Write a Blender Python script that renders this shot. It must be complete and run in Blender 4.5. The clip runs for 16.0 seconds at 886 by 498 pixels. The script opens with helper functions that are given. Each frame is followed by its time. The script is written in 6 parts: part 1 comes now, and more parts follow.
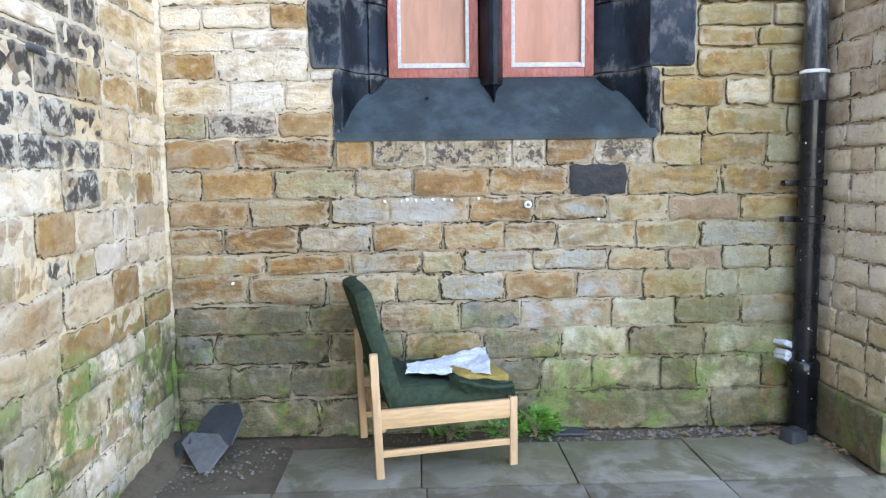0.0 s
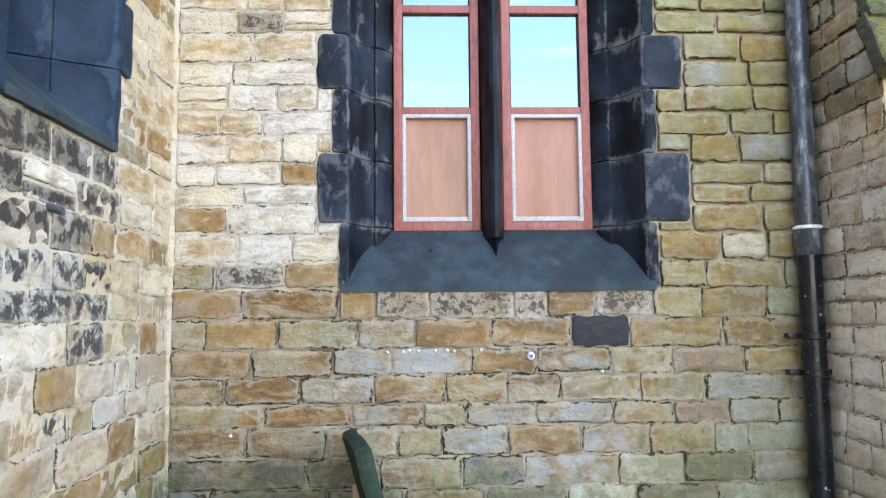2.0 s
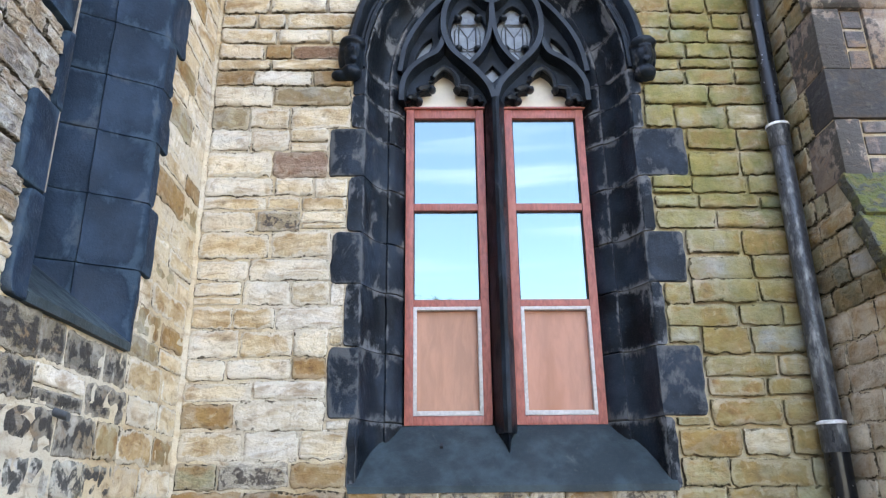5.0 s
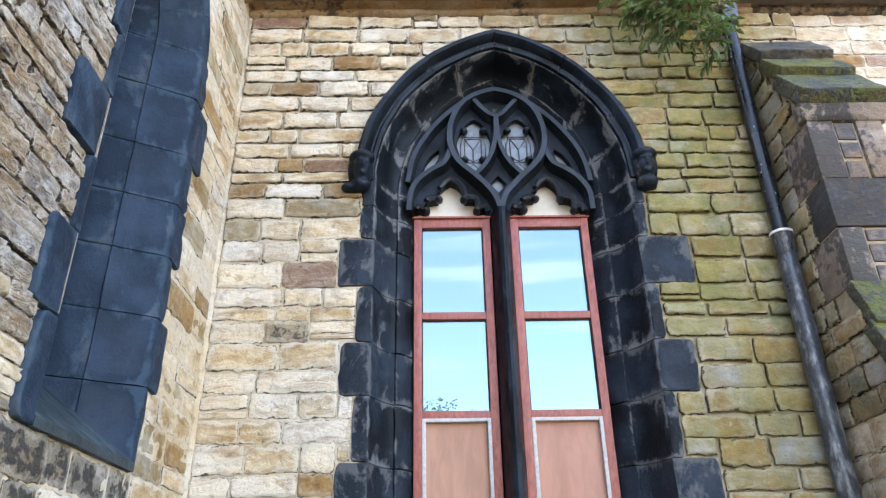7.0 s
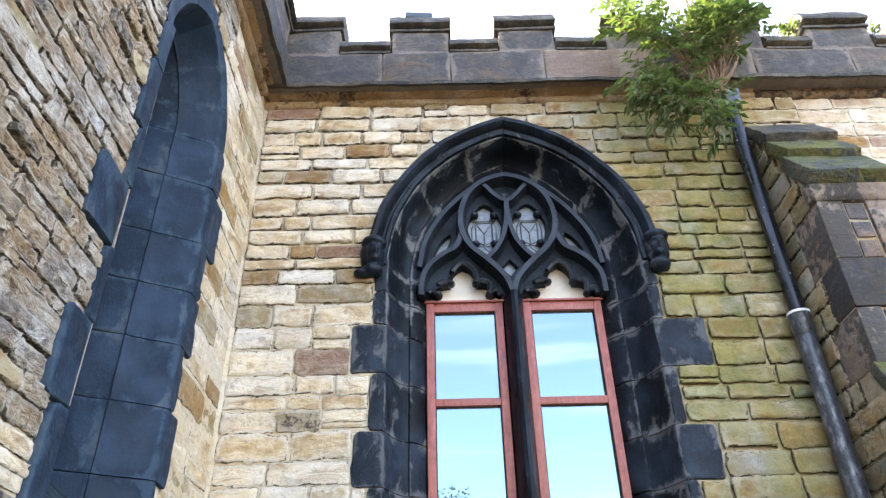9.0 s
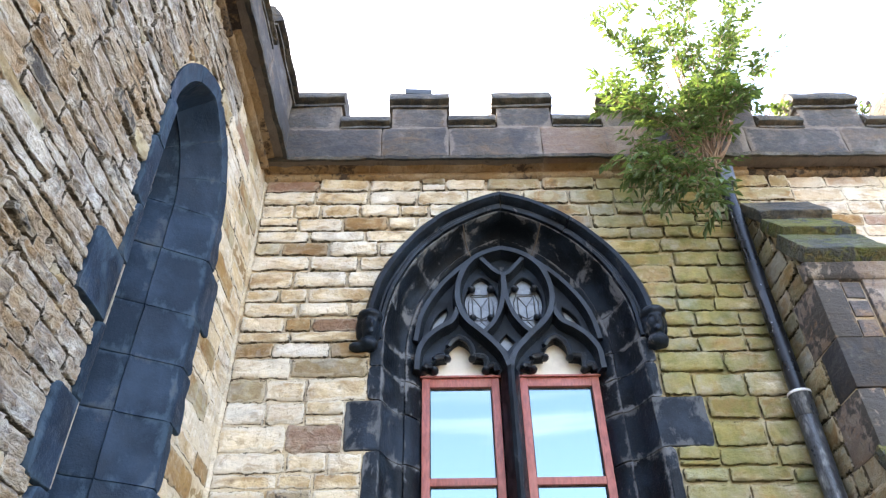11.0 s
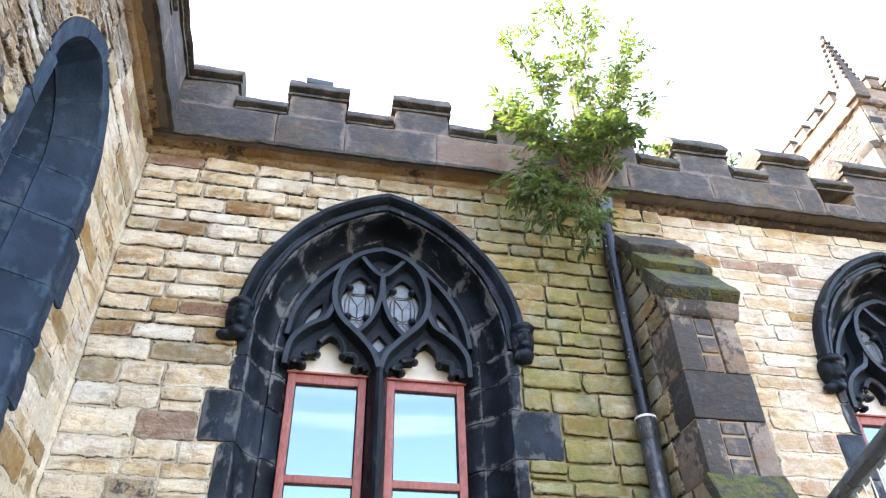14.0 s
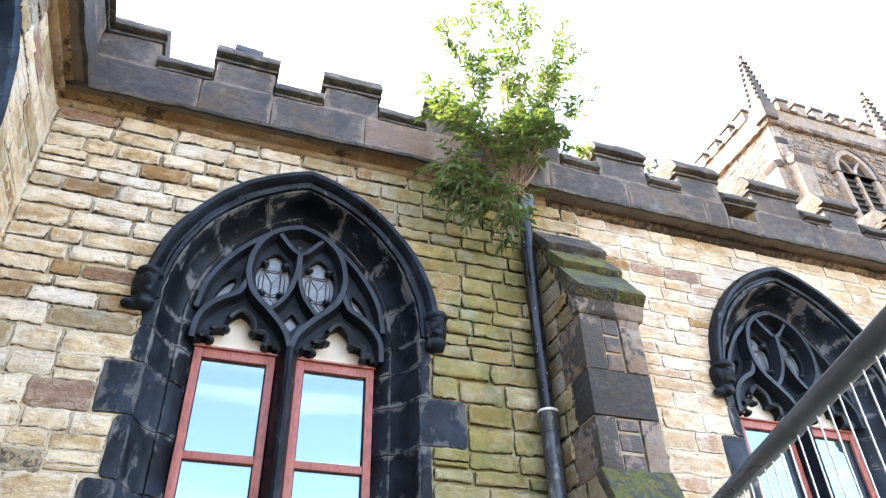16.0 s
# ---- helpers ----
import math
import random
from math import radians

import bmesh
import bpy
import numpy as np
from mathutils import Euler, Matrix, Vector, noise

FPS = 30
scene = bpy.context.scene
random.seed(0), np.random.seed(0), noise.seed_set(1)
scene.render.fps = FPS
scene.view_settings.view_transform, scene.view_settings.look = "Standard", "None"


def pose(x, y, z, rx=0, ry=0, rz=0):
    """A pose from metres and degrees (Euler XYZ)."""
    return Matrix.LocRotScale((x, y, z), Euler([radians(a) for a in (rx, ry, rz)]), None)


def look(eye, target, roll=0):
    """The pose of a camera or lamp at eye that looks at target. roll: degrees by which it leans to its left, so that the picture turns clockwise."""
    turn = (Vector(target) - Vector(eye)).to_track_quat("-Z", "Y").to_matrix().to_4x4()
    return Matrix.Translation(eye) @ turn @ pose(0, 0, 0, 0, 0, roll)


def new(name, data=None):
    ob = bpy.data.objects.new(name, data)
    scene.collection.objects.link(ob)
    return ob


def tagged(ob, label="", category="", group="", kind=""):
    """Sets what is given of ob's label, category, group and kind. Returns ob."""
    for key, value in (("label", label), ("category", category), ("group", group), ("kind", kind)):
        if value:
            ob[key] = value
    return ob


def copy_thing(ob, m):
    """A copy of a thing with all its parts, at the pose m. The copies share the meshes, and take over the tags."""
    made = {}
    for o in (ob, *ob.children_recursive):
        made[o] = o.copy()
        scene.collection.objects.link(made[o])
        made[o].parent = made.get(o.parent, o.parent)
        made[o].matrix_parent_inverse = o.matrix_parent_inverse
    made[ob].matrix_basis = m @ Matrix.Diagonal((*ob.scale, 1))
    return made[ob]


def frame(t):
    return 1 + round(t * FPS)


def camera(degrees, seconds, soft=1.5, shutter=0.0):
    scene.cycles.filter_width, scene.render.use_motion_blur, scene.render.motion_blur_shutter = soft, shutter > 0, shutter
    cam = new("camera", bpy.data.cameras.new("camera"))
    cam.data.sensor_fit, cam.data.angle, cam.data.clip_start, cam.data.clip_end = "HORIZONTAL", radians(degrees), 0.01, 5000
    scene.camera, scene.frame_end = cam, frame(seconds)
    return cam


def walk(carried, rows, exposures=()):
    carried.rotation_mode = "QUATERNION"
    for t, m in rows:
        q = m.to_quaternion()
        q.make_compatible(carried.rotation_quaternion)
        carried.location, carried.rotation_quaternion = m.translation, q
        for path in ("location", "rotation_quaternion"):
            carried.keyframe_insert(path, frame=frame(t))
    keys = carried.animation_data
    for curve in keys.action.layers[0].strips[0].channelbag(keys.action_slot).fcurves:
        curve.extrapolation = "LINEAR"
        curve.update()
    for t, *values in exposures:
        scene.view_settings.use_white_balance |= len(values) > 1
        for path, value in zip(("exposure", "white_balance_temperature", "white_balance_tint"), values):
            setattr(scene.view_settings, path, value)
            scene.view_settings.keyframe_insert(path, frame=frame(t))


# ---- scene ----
cam = camera(63.2, 16.0, soft=1.28)
PATH = [
    (0, (0.101, -3.637, 1.333), (0.171, -1.649, 1.129), -0.8),
    (0.5, (0.1, -3.649, 1.348), (0.158, -1.652, 1.252), -0.7),
    (1, (0.105, -3.658, 1.363), (0.161, -1.659, 1.376), -0.6),
    (1.5, (0.118, -3.662, 1.37), (0.169, -1.665, 1.468), -0.5),
    (2, (0.111, -3.656, 1.391), (0.172, -1.665, 1.572), -0.5),
    (2.5, (0.112, -3.657, 1.407), (0.18, -1.676, 1.671), -0.3),
    (3, (0.116, -3.661, 1.417), (0.183, -1.696, 1.783), -0.4),
    (3.5, (0.116, -3.664, 1.436), (0.182, -1.716, 1.885), -0.4),
    (4, (0.119, -3.664, 1.446), (0.162, -1.735, 1.972), -0.3),
    (6.5, (0.088, -3.696, 1.531), (0.119, -1.879, 2.366), -0.8),
    (7, (0.083, -3.702, 1.538), (0.11, -1.918, 2.442), -1.0),
    (7.5, (0.073, -3.707, 1.553), (0.091, -1.954, 2.517), -1.2),
    (8, (0.077, -3.707, 1.563), (0.086, -1.974, 2.56), -1.4),
    (8.5, (0.076, -3.704, 1.563), (0.079, -1.997, 2.605), -1.5),
    (9, (0.06, -3.697, 1.554), (0.067, -2.028, 2.656), -1.4),
    (9.5, (0.067, -3.694, 1.563), (0.067, -2.058, 2.714), -1.0),
    (12, (0.083, -3.728, 1.605), (0.133, -2.187, 2.879), -0.8),
    (12.5, (0.095, -3.723, 1.598), (0.204, -2.185, 2.871), -0.9),
    (13, (0.112, -3.741, 1.611), (0.277, -2.2, 2.876), -0.7),
    (13.5, (0.106, -3.744, 1.608), (0.346, -2.206, 2.864), -0.7),
    (14, (0.093, -3.741, 1.607), (0.419, -2.208, 2.849), -1.4),
    (14.5, (0.092, -3.741, 1.61), (0.475, -2.213, 2.842), -1.7),
    (15, (0.092, -3.745, 1.616), (0.535, -2.224, 2.838), -1.8),
    (15.5, (0.084, -3.743, 1.608), (0.582, -2.236, 2.826), -1.8),
    (16, (0.075, -3.757, 1.618), (0.627, -2.255, 2.818), -1.9),
]
walk(cam, [(t, look(eye, target, roll)) for t, eye, target, roll in PATH], exposures=[(0, 3.98, 7300, 17), (1.0, 3.93, 7300, 17), (1.6, 3.82, 7300, 17), (2.4, 3.80, 7300, 17), (3.0, 3.64, 7300, 17), (3.5, 3.53, 7300, 17), (4.2, 3.54, 7300, 17), (6.3, 3.68, 7300, 17), (16, 3.70, 7300, 17)])

# ---- light ----
SUN_EL, SUN_AZ = 46.0, -52.0      # degrees: height, and bearing from +y towards +x
world = bpy.data.worlds.new("sky")
scene.world = world
world.use_nodes = True
wn = world.node_tree
sky = wn.nodes.new("ShaderNodeTexSky")
sky.sky_type, sky.sun_disc = "NISHITA", False
sky.sun_elevation, sky.sun_rotation = radians(SUN_EL), radians(SUN_AZ)
sky.air_density, sky.dust_density, sky.ozone_density = 1.0, 1.6, 1.0
# thin cirrus drawn out along one direction
wc = wn.nodes.new("ShaderNodeTexCoord")
wm = wn.nodes.new("ShaderNodeMapping")
wm.inputs["Rotation"].default_value, wm.inputs["Scale"].default_value = (0, 0, radians(20)), (1.0, 1.7, 13.0)
wz = wn.nodes.new("ShaderNodeTexNoise")
wz.inputs["Scale"].default_value, wz.inputs["Detail"].default_value, wz.inputs["Roughness"].default_value, wz.inputs["Distortion"].default_value = 2.1, 6.0, 0.55, 0.5
wr = wn.nodes.new("ShaderNodeMapRange")
wr.inputs[1].default_value, wr.inputs[2].default_value, wr.inputs[4].default_value = 0.54, 0.76, 0.45
wx = wn.nodes.new("ShaderNodeMix")
wx.data_type = "RGBA"
wx.inputs[7].default_value = (4.6, 4.7, 4.9, 1)
wn.links.new(wc.outputs["Generated"], wm.inputs[0])
wn.links.new(wm.outputs[0], wz.inputs["Vector"])
wn.links.new(wz.outputs[0], wr.inputs[0])
wn.links.new(wr.outputs[0], wx.inputs[0])
wn.links.new(sky.outputs[0], wx.inputs[6])
wn.links.new(wx.outputs[2], wn.nodes["Background"].inputs[0])
wn.nodes["Background"].inputs[1].default_value = 0.15
sun = new("sun", bpy.data.lights.new("sun", "SUN"))
sun.data.energy, sun.data.angle, sun.data.color = 3.5, radians(0.6), (1.0, 0.94, 0.84)
sd = Vector((math.sin(radians(SUN_AZ)) * math.cos(radians(SUN_EL)), math.cos(radians(SUN_AZ)) * math.cos(radians(SUN_EL)), math.sin(radians(SUN_EL))))
sun.matrix_world = look(sd * 40, (0, 0, 0))


# ---- materials ----
def nodes_of(name):
    m = bpy.data.materials.new(name)
    m.use_nodes = True
    return m, m.node_tree, m.node_tree.nodes["Principled BSDF"]


def put(t, kind, **settings):
    n = t.nodes.new(kind)
    for key, value in settings.items():
        n.inputs[key].default_value = value
    return n


def noise_tex(t, vec, scale, detail=4.0, rough=0.55, distort=0.0):
    n = put(t, "ShaderNodeTexNoise", Scale=scale, Detail=detail, Roughness=rough, Distortion=distort)
    t.links.new(vec, n.inputs["Vector"])
    return n.outputs["Fac"]


def span(t, value, a, b, lo=0.0, hi=1.0, smooth=True):
    n = t.nodes.new("ShaderNodeMapRange")
    n.interpolation_type = "SMOOTHSTEP" if smooth else "LINEAR"
    t.links.new(value, n.inputs[0])
    for k, v in zip(range(1, 5), (a, b, lo, hi)):
        n.inputs[k].default_value = v
    return n.outputs[0]


def calc(t, op, a, b):
    n = t.nodes.new("ShaderNodeMath")
    n.operation = op
    for k, v in enumerate((a, b)):
        if isinstance(v, (int, float)):
            n.inputs[k].default_value = v
        else:
            t.links.new(v, n.inputs[k])
    return n.outputs[0]


def blend(t, fac, a, b, mode="MIX"):
    n = t.nodes.new("ShaderNodeMix")
    n.data_type, n.blend_type = "RGBA", mode
    for k, v in ((0, fac), (6, a), (7, b)):
        if isinstance(v, (int, float)):
            n.inputs[k].default_value = v
        elif isinstance(v, tuple):
            n.inputs[k].default_value = (*v, 1)
        else:
            t.links.new(v, n.inputs[k])
    return n.outputs[2]


def ramp(t, fac, stops):
    n = t.nodes.new("ShaderNodeValToRGB")
    e = n.color_ramp.elements
    while len(e) < len(stops):
        e.new(0.5)
    for k, (p, c) in zip(e, stops):
        k.position, k.color = p, (*c, 1)
    t.links.new(fac, n.inputs[0])
    return n.outputs[0]


def where(t):
    g = t.nodes.new("ShaderNodeNewGeometry")
    s = t.nodes.new("ShaderNodeSeparateXYZ")
    t.links.new(g.outputs["Position"], s.inputs[0])
    return g, s.outputs[0], s.outputs[1], s.outputs[2]


def chance(t, g):
    """A number of its own for each piece, whether an object or an island of a joined mesh."""
    o = t.nodes.new("ShaderNodeObjectInfo")
    return calc(t, "FRACT", calc(t, "ADD", o.outputs["Random"], g.outputs["Random Per Island"]), 0.0)


def bumped(t, bsdf, height, strength, distance=0.01):
    b = put(t, "ShaderNodeBump", Strength=strength, Distance=distance)
    t.links.new(height, b.inputs["Height"])
    t.links.new(b.outputs[0], bsdf.inputs["Normal"])


def algae_masks(t, g, x, y, z):
    """Green growth: a yellow-green band beside the downpipe, and a darker patchy skirt on the damp footing."""
    n1 = noise_tex(t, g.outputs["Position"], 2.3, 5.0, 0.6)
    n2 = noise_tex(t, g.outputs["Position"], 14.0, 4.0, 0.65)
    band = calc(t, "MULTIPLY", span(t, x, 0.85, 1.5), span(t, x, 2.32, 2.14))
    high = calc(t, "ADD", 0.34, calc(t, "MULTIPLY", span(t, z, 1.2, 3.4), 0.54))
    high = calc(t, "MULTIPLY", high, span(t, y, -0.12, -0.03, 0.3, 1.0))
    band = calc(t, "MULTIPLY", band, high)
    k = calc(t, "ADD", calc(t, "MULTIPLY", n1, 0.65), calc(t, "MULTIPLY", n2, 0.45))
    skirt = calc(t, "MULTIPLY", span(t, z, 0.95, 0.15), 0.85)
    skirt = calc(t, "MAXIMUM", skirt, calc(t, "MULTIPLY", calc(t, "MULTIPLY", span(t, x, -0.96, -1.08), span(t, z, 1.05, 0.40)), 1.0))
    return calc(t, "MULTIPLY", band, span(t, k, 0.32, 0.66)), calc(t, "MULTIPLY", skirt, span(t, k, 0.46, 0.60))


def stone_material(name, palette, soot=0.0, rough=0.9, algae=1.0, bump=0.6, pale=0.2, brown=0.55, pits=0.5, vein_light=0.3, slurry=0.0, rind=0.0, crack_shade=0.0,
                   beds=1.9, loss=0.0, soot_scale=4.2, soot_soft=0.04, soot_tone=(0.026, 0.025, 0.026), lime=(0.57, 0.495, 0.39), mix=0.3):
    """Sandstone: each piece takes its own tone, then iron-brown bedding and rind, lime pointing smeared over the rim,
    dark pits and joint lines that carry crevice shade, soot and algae.
    """
    m, t, b = nodes_of(name)
    g, x, y, z = where(t)
    p = g.outputs["Position"]
    r = chance(t, g)
    rim = t.nodes.new("ShaderNodeAttribute")
    rim.attribute_name = "rim"
    rim = rim.outputs["Fac"]
    st = put(t, "ShaderNodeMapping")
    st.inputs["Scale"].default_value = (0.7, 0.7, beds)
    t.links.new(p, st.inputs["Vector"])
    drift = noise_tex(t, st.outputs[0], 5.2, 4.0, 0.6, 0.8)
    tone = calc(t, "PINGPONG", calc(t, "ADD", calc(t, "ADD", r, 1.0), calc(t, "MULTIPLY", calc(t, "SUBTRACT", drift, 0.5), 3.2 * mix)), 1.0)
    base = ramp(t, tone, [(k / (len(palette) - 1), c) for k, c in enumerate(palette)])
    bed = noise_tex(t, st.outputs[0], 7.0, 6.0, 0.62, 0.9)
    smear = noise_tex(t, p, 4.2, 6.0, 0.68, 0.5)
    vein = noise_tex(t, p, 21.0, 5.0, 0.64, 0.5)
    pit = noise_tex(t, p, 62.0, 4.0, 0.7)
    fine = noise_tex(t, p, 210.0, 2.0, 0.7)
    wash = noise_tex(t, p, 1.5, 4.0, 0.6, 0.3)
    base = blend(t, calc(t, "MULTIPLY", span(t, bed, 0.50, 0.68), brown), base, (0.235, 0.135, 0.06))
    base = blend(t, calc(t, "MULTIPLY", span(t, bed, 0.48, 0.32), 0.8 * vein_light), base, (0.53, 0.47, 0.385))
    if rind:
        patch = noise_tex(t, p, 4.4, 4.0, 0.55, 0.7)
        k = calc(t, "ADD", patch, calc(t, "MULTIPLY", rim, 0.07))
        base = blend(t, calc(t, "MULTIPLY", span(t, k, 0.51, 0.63), rind), base, ramp(t, vein, [(0.35, (0.19, 0.10, 0.042)), (0.65, (0.33, 0.20, 0.085))]))
        base = blend(t, calc(t, "MULTIPLY", span(t, patch, 0.43, 0.37), 0.35 * rind), base, ramp(t, vein, [(0.35, (0.26, 0.25, 0.23)), (0.65, (0.38, 0.37, 0.345))]))
    if pale:
        base = blend(t, calc(t, "MULTIPLY", span(t, smear, 0.50, 0.64), pale), base, (0.66, 0.62, 0.545))
    base = blend(t, calc(t, "MULTIPLY", span(t, vein, 0.55, 0.74), vein_light), base, (0.60, 0.55, 0.47))
    # pits darkened past the stone's own tone, as crevice shade in the colour
    base = blend(t, calc(t, "MULTIPLY", span(t, vein, 0.44, 0.28), pits), base, (0.125, 0.09, 0.055))
    base = blend(t, calc(t, "MULTIPLY", span(t, pit, 0.40, 0.28), pits), base, (0.08, 0.06, 0.04))
    base = blend(t, 0.85, base, ramp(t, wash, [(0.32, (0.80, 0.83, 0.86)), (0.47, (1.02, 1.02, 1.02)), (0.57, (1.0, 0.93, 0.80)), (0.70, (0.86, 0.70, 0.49))]), "MULTIPLY")
    if soot:
        big = smear if soot_scale == 4.2 else noise_tex(t, p, soot_scale, 5.0, 0.62, 0.6)
        k = calc(t, "ADD", calc(t, "MULTIPLY", big, 0.58), calc(t, "MULTIPLY", vein, 0.47))
        k = calc(t, "SUBTRACT", k, calc(t, "MULTIPLY", rim, 0.045))
        base = blend(t, calc(t, "MULTIPLY", span(t, k, 0.60 - 0.14 * soot, 0.60 + soot_soft - 0.14 * soot), 0.94), base, soot_tone)
    if slurry:
        k = calc(t, "ADD", calc(t, "MULTIPLY", rim, 0.75), calc(t, "ADD", calc(t, "MULTIPLY", calc(t, "SUBTRACT", smear, 0.5), 1.9), calc(t, "MULTIPLY", calc(t, "SUBTRACT", vein, 0.5), 0.9)))
        base = blend(t, calc(t, "MULTIPLY", span(t, k, 0.30, 0.52), slurry), base, ramp(t, bed, [(0.35, lime), (0.68, tuple(v * 0.74 for v in lime))]))
    # dark broken joint line on the rim; crevice shade is part of its colour
    if crack_shade:
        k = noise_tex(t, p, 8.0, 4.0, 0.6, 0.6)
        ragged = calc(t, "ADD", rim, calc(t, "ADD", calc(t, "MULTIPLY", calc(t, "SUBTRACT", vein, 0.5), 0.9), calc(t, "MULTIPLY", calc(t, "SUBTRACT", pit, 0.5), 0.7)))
        split = calc(t, "MULTIPLY", calc(t, "MULTIPLY", span(t, ragged, 0.88 - 0.25 * loss, 1.04 - 0.25 * loss), span(t, k, 0.43, 0.53)), crack_shade)
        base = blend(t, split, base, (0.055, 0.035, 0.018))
    if algae:
        band, skirt = algae_masks(t, g, x, y, z)
        base = blend(t, calc(t, "MULTIPLY", band, algae), base, ramp(t, smear, [(0.38, (0.275, 0.228, 0.075)), (0.64, (0.09, 0.105, 0.027))]))
        base = blend(t, calc(t, "MULTIPLY", skirt, algae), base, ramp(t, smear, [(0.36, (0.21, 0.185, 0.11)), (0.48, (0.075, 0.073, 0.038)), (0.58, (0.125, 0.175, 0.042))]))
    # the joint line's painted crevice shade again, over the algae
    if algae and crack_shade:
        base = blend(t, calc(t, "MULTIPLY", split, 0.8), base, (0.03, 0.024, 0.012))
    grain = span(t, fine, 0.25, 0.75, 0.85, 1.13, False)
    base = blend(t, 1.0, base, blend(t, grain, (0, 0, 0), (1, 1, 1)), "MULTIPLY")
    t.links.new(base, b.inputs["Base Color"])
    b.inputs["Roughness"].default_value = rough
    b.inputs["Specular IOR Level"].default_value = 0.25
    h = calc(t, "ADD", calc(t, "ADD", vein, calc(t, "MULTIPLY", bed, 0.9)), calc(t, "MULTIPLY", pit, 0.22))
    if crack_shade:
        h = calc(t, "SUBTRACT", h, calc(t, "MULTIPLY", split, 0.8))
    bumped(t, b, h, bump, 0.04)
    return m


BUFF = stone_material("buff_sandstone", [(0.31, 0.245, 0.142), (0.36, 0.30, 0.185), (0.22, 0.155, 0.08), (0.33, 0.275, 0.16), (0.27, 0.235, 0.155)], pale=0.08, slurry=0.55, rind=0.9, crack_shade=0.85, bump=0.32, lime=(0.48, 0.41, 0.30))
WARM = stone_material("warm_cream_sandstone", [(0.479, 0.364, 0.240), (0.529, 0.422, 0.298), (0.414, 0.290, 0.165), (0.505, 0.389, 0.265), (0.521, 0.446, 0.355), (0.389, 0.248, 0.157)], pale=0.25, brown=0.5, pits=0.4, bump=0.45, slurry=0.5, rind=0.3, crack_shade=0.5, lime=(0.66, 0.58, 0.46))
WEATHERED = stone_material("stained_buff_sandstone", [(0.251, 0.234, 0.147), (0.341, 0.291, 0.180), (0.321, 0.234, 0.131), (0.271, 0.156, 0.058), (0.160, 0.095, 0.046), (0.311, 0.230, 0.131), (0.300, 0.271, 0.201), (0.291, 0.291, 0.275)], pale=0.1, brown=0.55, pits=0.75, slurry=0.5, rind=0.5, crack_shade=1.0, loss=0.28, bump=0.5, mix=0.42, lime=(0.43, 0.36, 0.26))
PALE = stone_material("pale_sandstone", [(0.60, 0.50, 0.36), (0.68, 0.59, 0.46), (0.57, 0.455, 0.30), (0.42, 0.305, 0.175), (0.62, 0.52, 0.38), (0.665, 0.585, 0.475), (0.60, 0.54, 0.45)], pale=0.25, brown=0.6, pits=0.5, bump=0.45, slurry=0.72, rind=0.35, crack_shade=0.72, mix=0.36, lime=(0.62, 0.54, 0.42))
ORANGE = stone_material("ochre_sandstone", [(0.27, 0.155, 0.058), (0.335, 0.215, 0.09), (0.195, 0.105, 0.04), (0.30, 0.215, 0.115)], pale=0.06, brown=0.75, slurry=0.42, rind=0.8, crack_shade=0.85, bump=0.32, lime=(0.42, 0.335, 0.225))
GREY = stone_material("grey_sandstone", [(0.290, 0.268, 0.229), (0.334, 0.312, 0.273), (0.255, 0.224, 0.180), (0.282, 0.286, 0.290)], brown=0.4, pale=0.08, slurry=0.45, rind=0.8, crack_shade=0.8, bump=0.32, lime=(0.42, 0.36, 0.27))
ROSE = stone_material("red_brown_sandstone", [(0.25, 0.14, 0.095), (0.32, 0.205, 0.15), (0.20, 0.118, 0.078)], pale=0.1, vein_light=0.25, brown=0.5, slurry=0.45, crack_shade=0.6, lime=(0.45, 0.36, 0.27))
SOOTY = stone_material("sooty_sandstone", [(0.468, 0.421, 0.344), (0.416, 0.361, 0.276), (0.501, 0.459, 0.391)], soot=0.95, algae=0.6, slurry=0.35, crack_shade=0.6, bump=0.6, soot_scale=12.0, soot_soft=0.08, soot_tone=(0.042, 0.040, 0.037), lime=(0.45, 0.42, 0.34))
SOOTIER = stone_material("sootier_sandstone", [(0.26, 0.22, 0.17), (0.18, 0.155, 0.12)], soot=0.92, algae=0.6, slurry=0.3, crack_shade=0.6, soot_scale=13.0, soot_soft=0.07, soot_tone=(0.042, 0.036, 0.031))
CARVED = stone_material("tooled_sooty_stone", [(0.30, 0.25, 0.18), (0.36, 0.31, 0.24)], soot=0.78, algae=0.4, slurry=0.5, crack_shade=0.5, soot_scale=34.0, soot_soft=0.08, soot_tone=(0.075, 0.06, 0.05))
BLACKENED = stone_material("blackened_stone", [(0.03, 0.03, 0.033), (0.042, 0.041, 0.042)], algae=0.0, pale=0.0, brown=0.1, pits=0.3, vein_light=0.05, bump=0.3)
COPE = stone_material("weathered_parapet_stone", [(0.085, 0.075, 0.069), (0.12, 0.10, 0.088), (0.07, 0.066, 0.063), (0.15, 0.115, 0.092), (0.09, 0.083, 0.07)], algae=0.1, bump=0.35, pale=0.1, brown=0.3, pits=0.35, vein_light=0.12, slurry=0.55, soot=2.1, soot_scale=2.2, soot_soft=0.42, soot_tone=(0.042, 0.043, 0.048), lime=(0.235, 0.19, 0.155))
COPE_PINK = stone_material("bare_pink_parapet_stone", [(0.19, 0.13, 0.10), (0.17, 0.12, 0.095)], algae=0.1, bump=0.45, pale=0.1, brown=0.4, pits=0.35, vein_light=0.15, soot=0.6, soot_scale=2.2, soot_soft=0.2, soot_tone=(0.05, 0.046, 0.047))
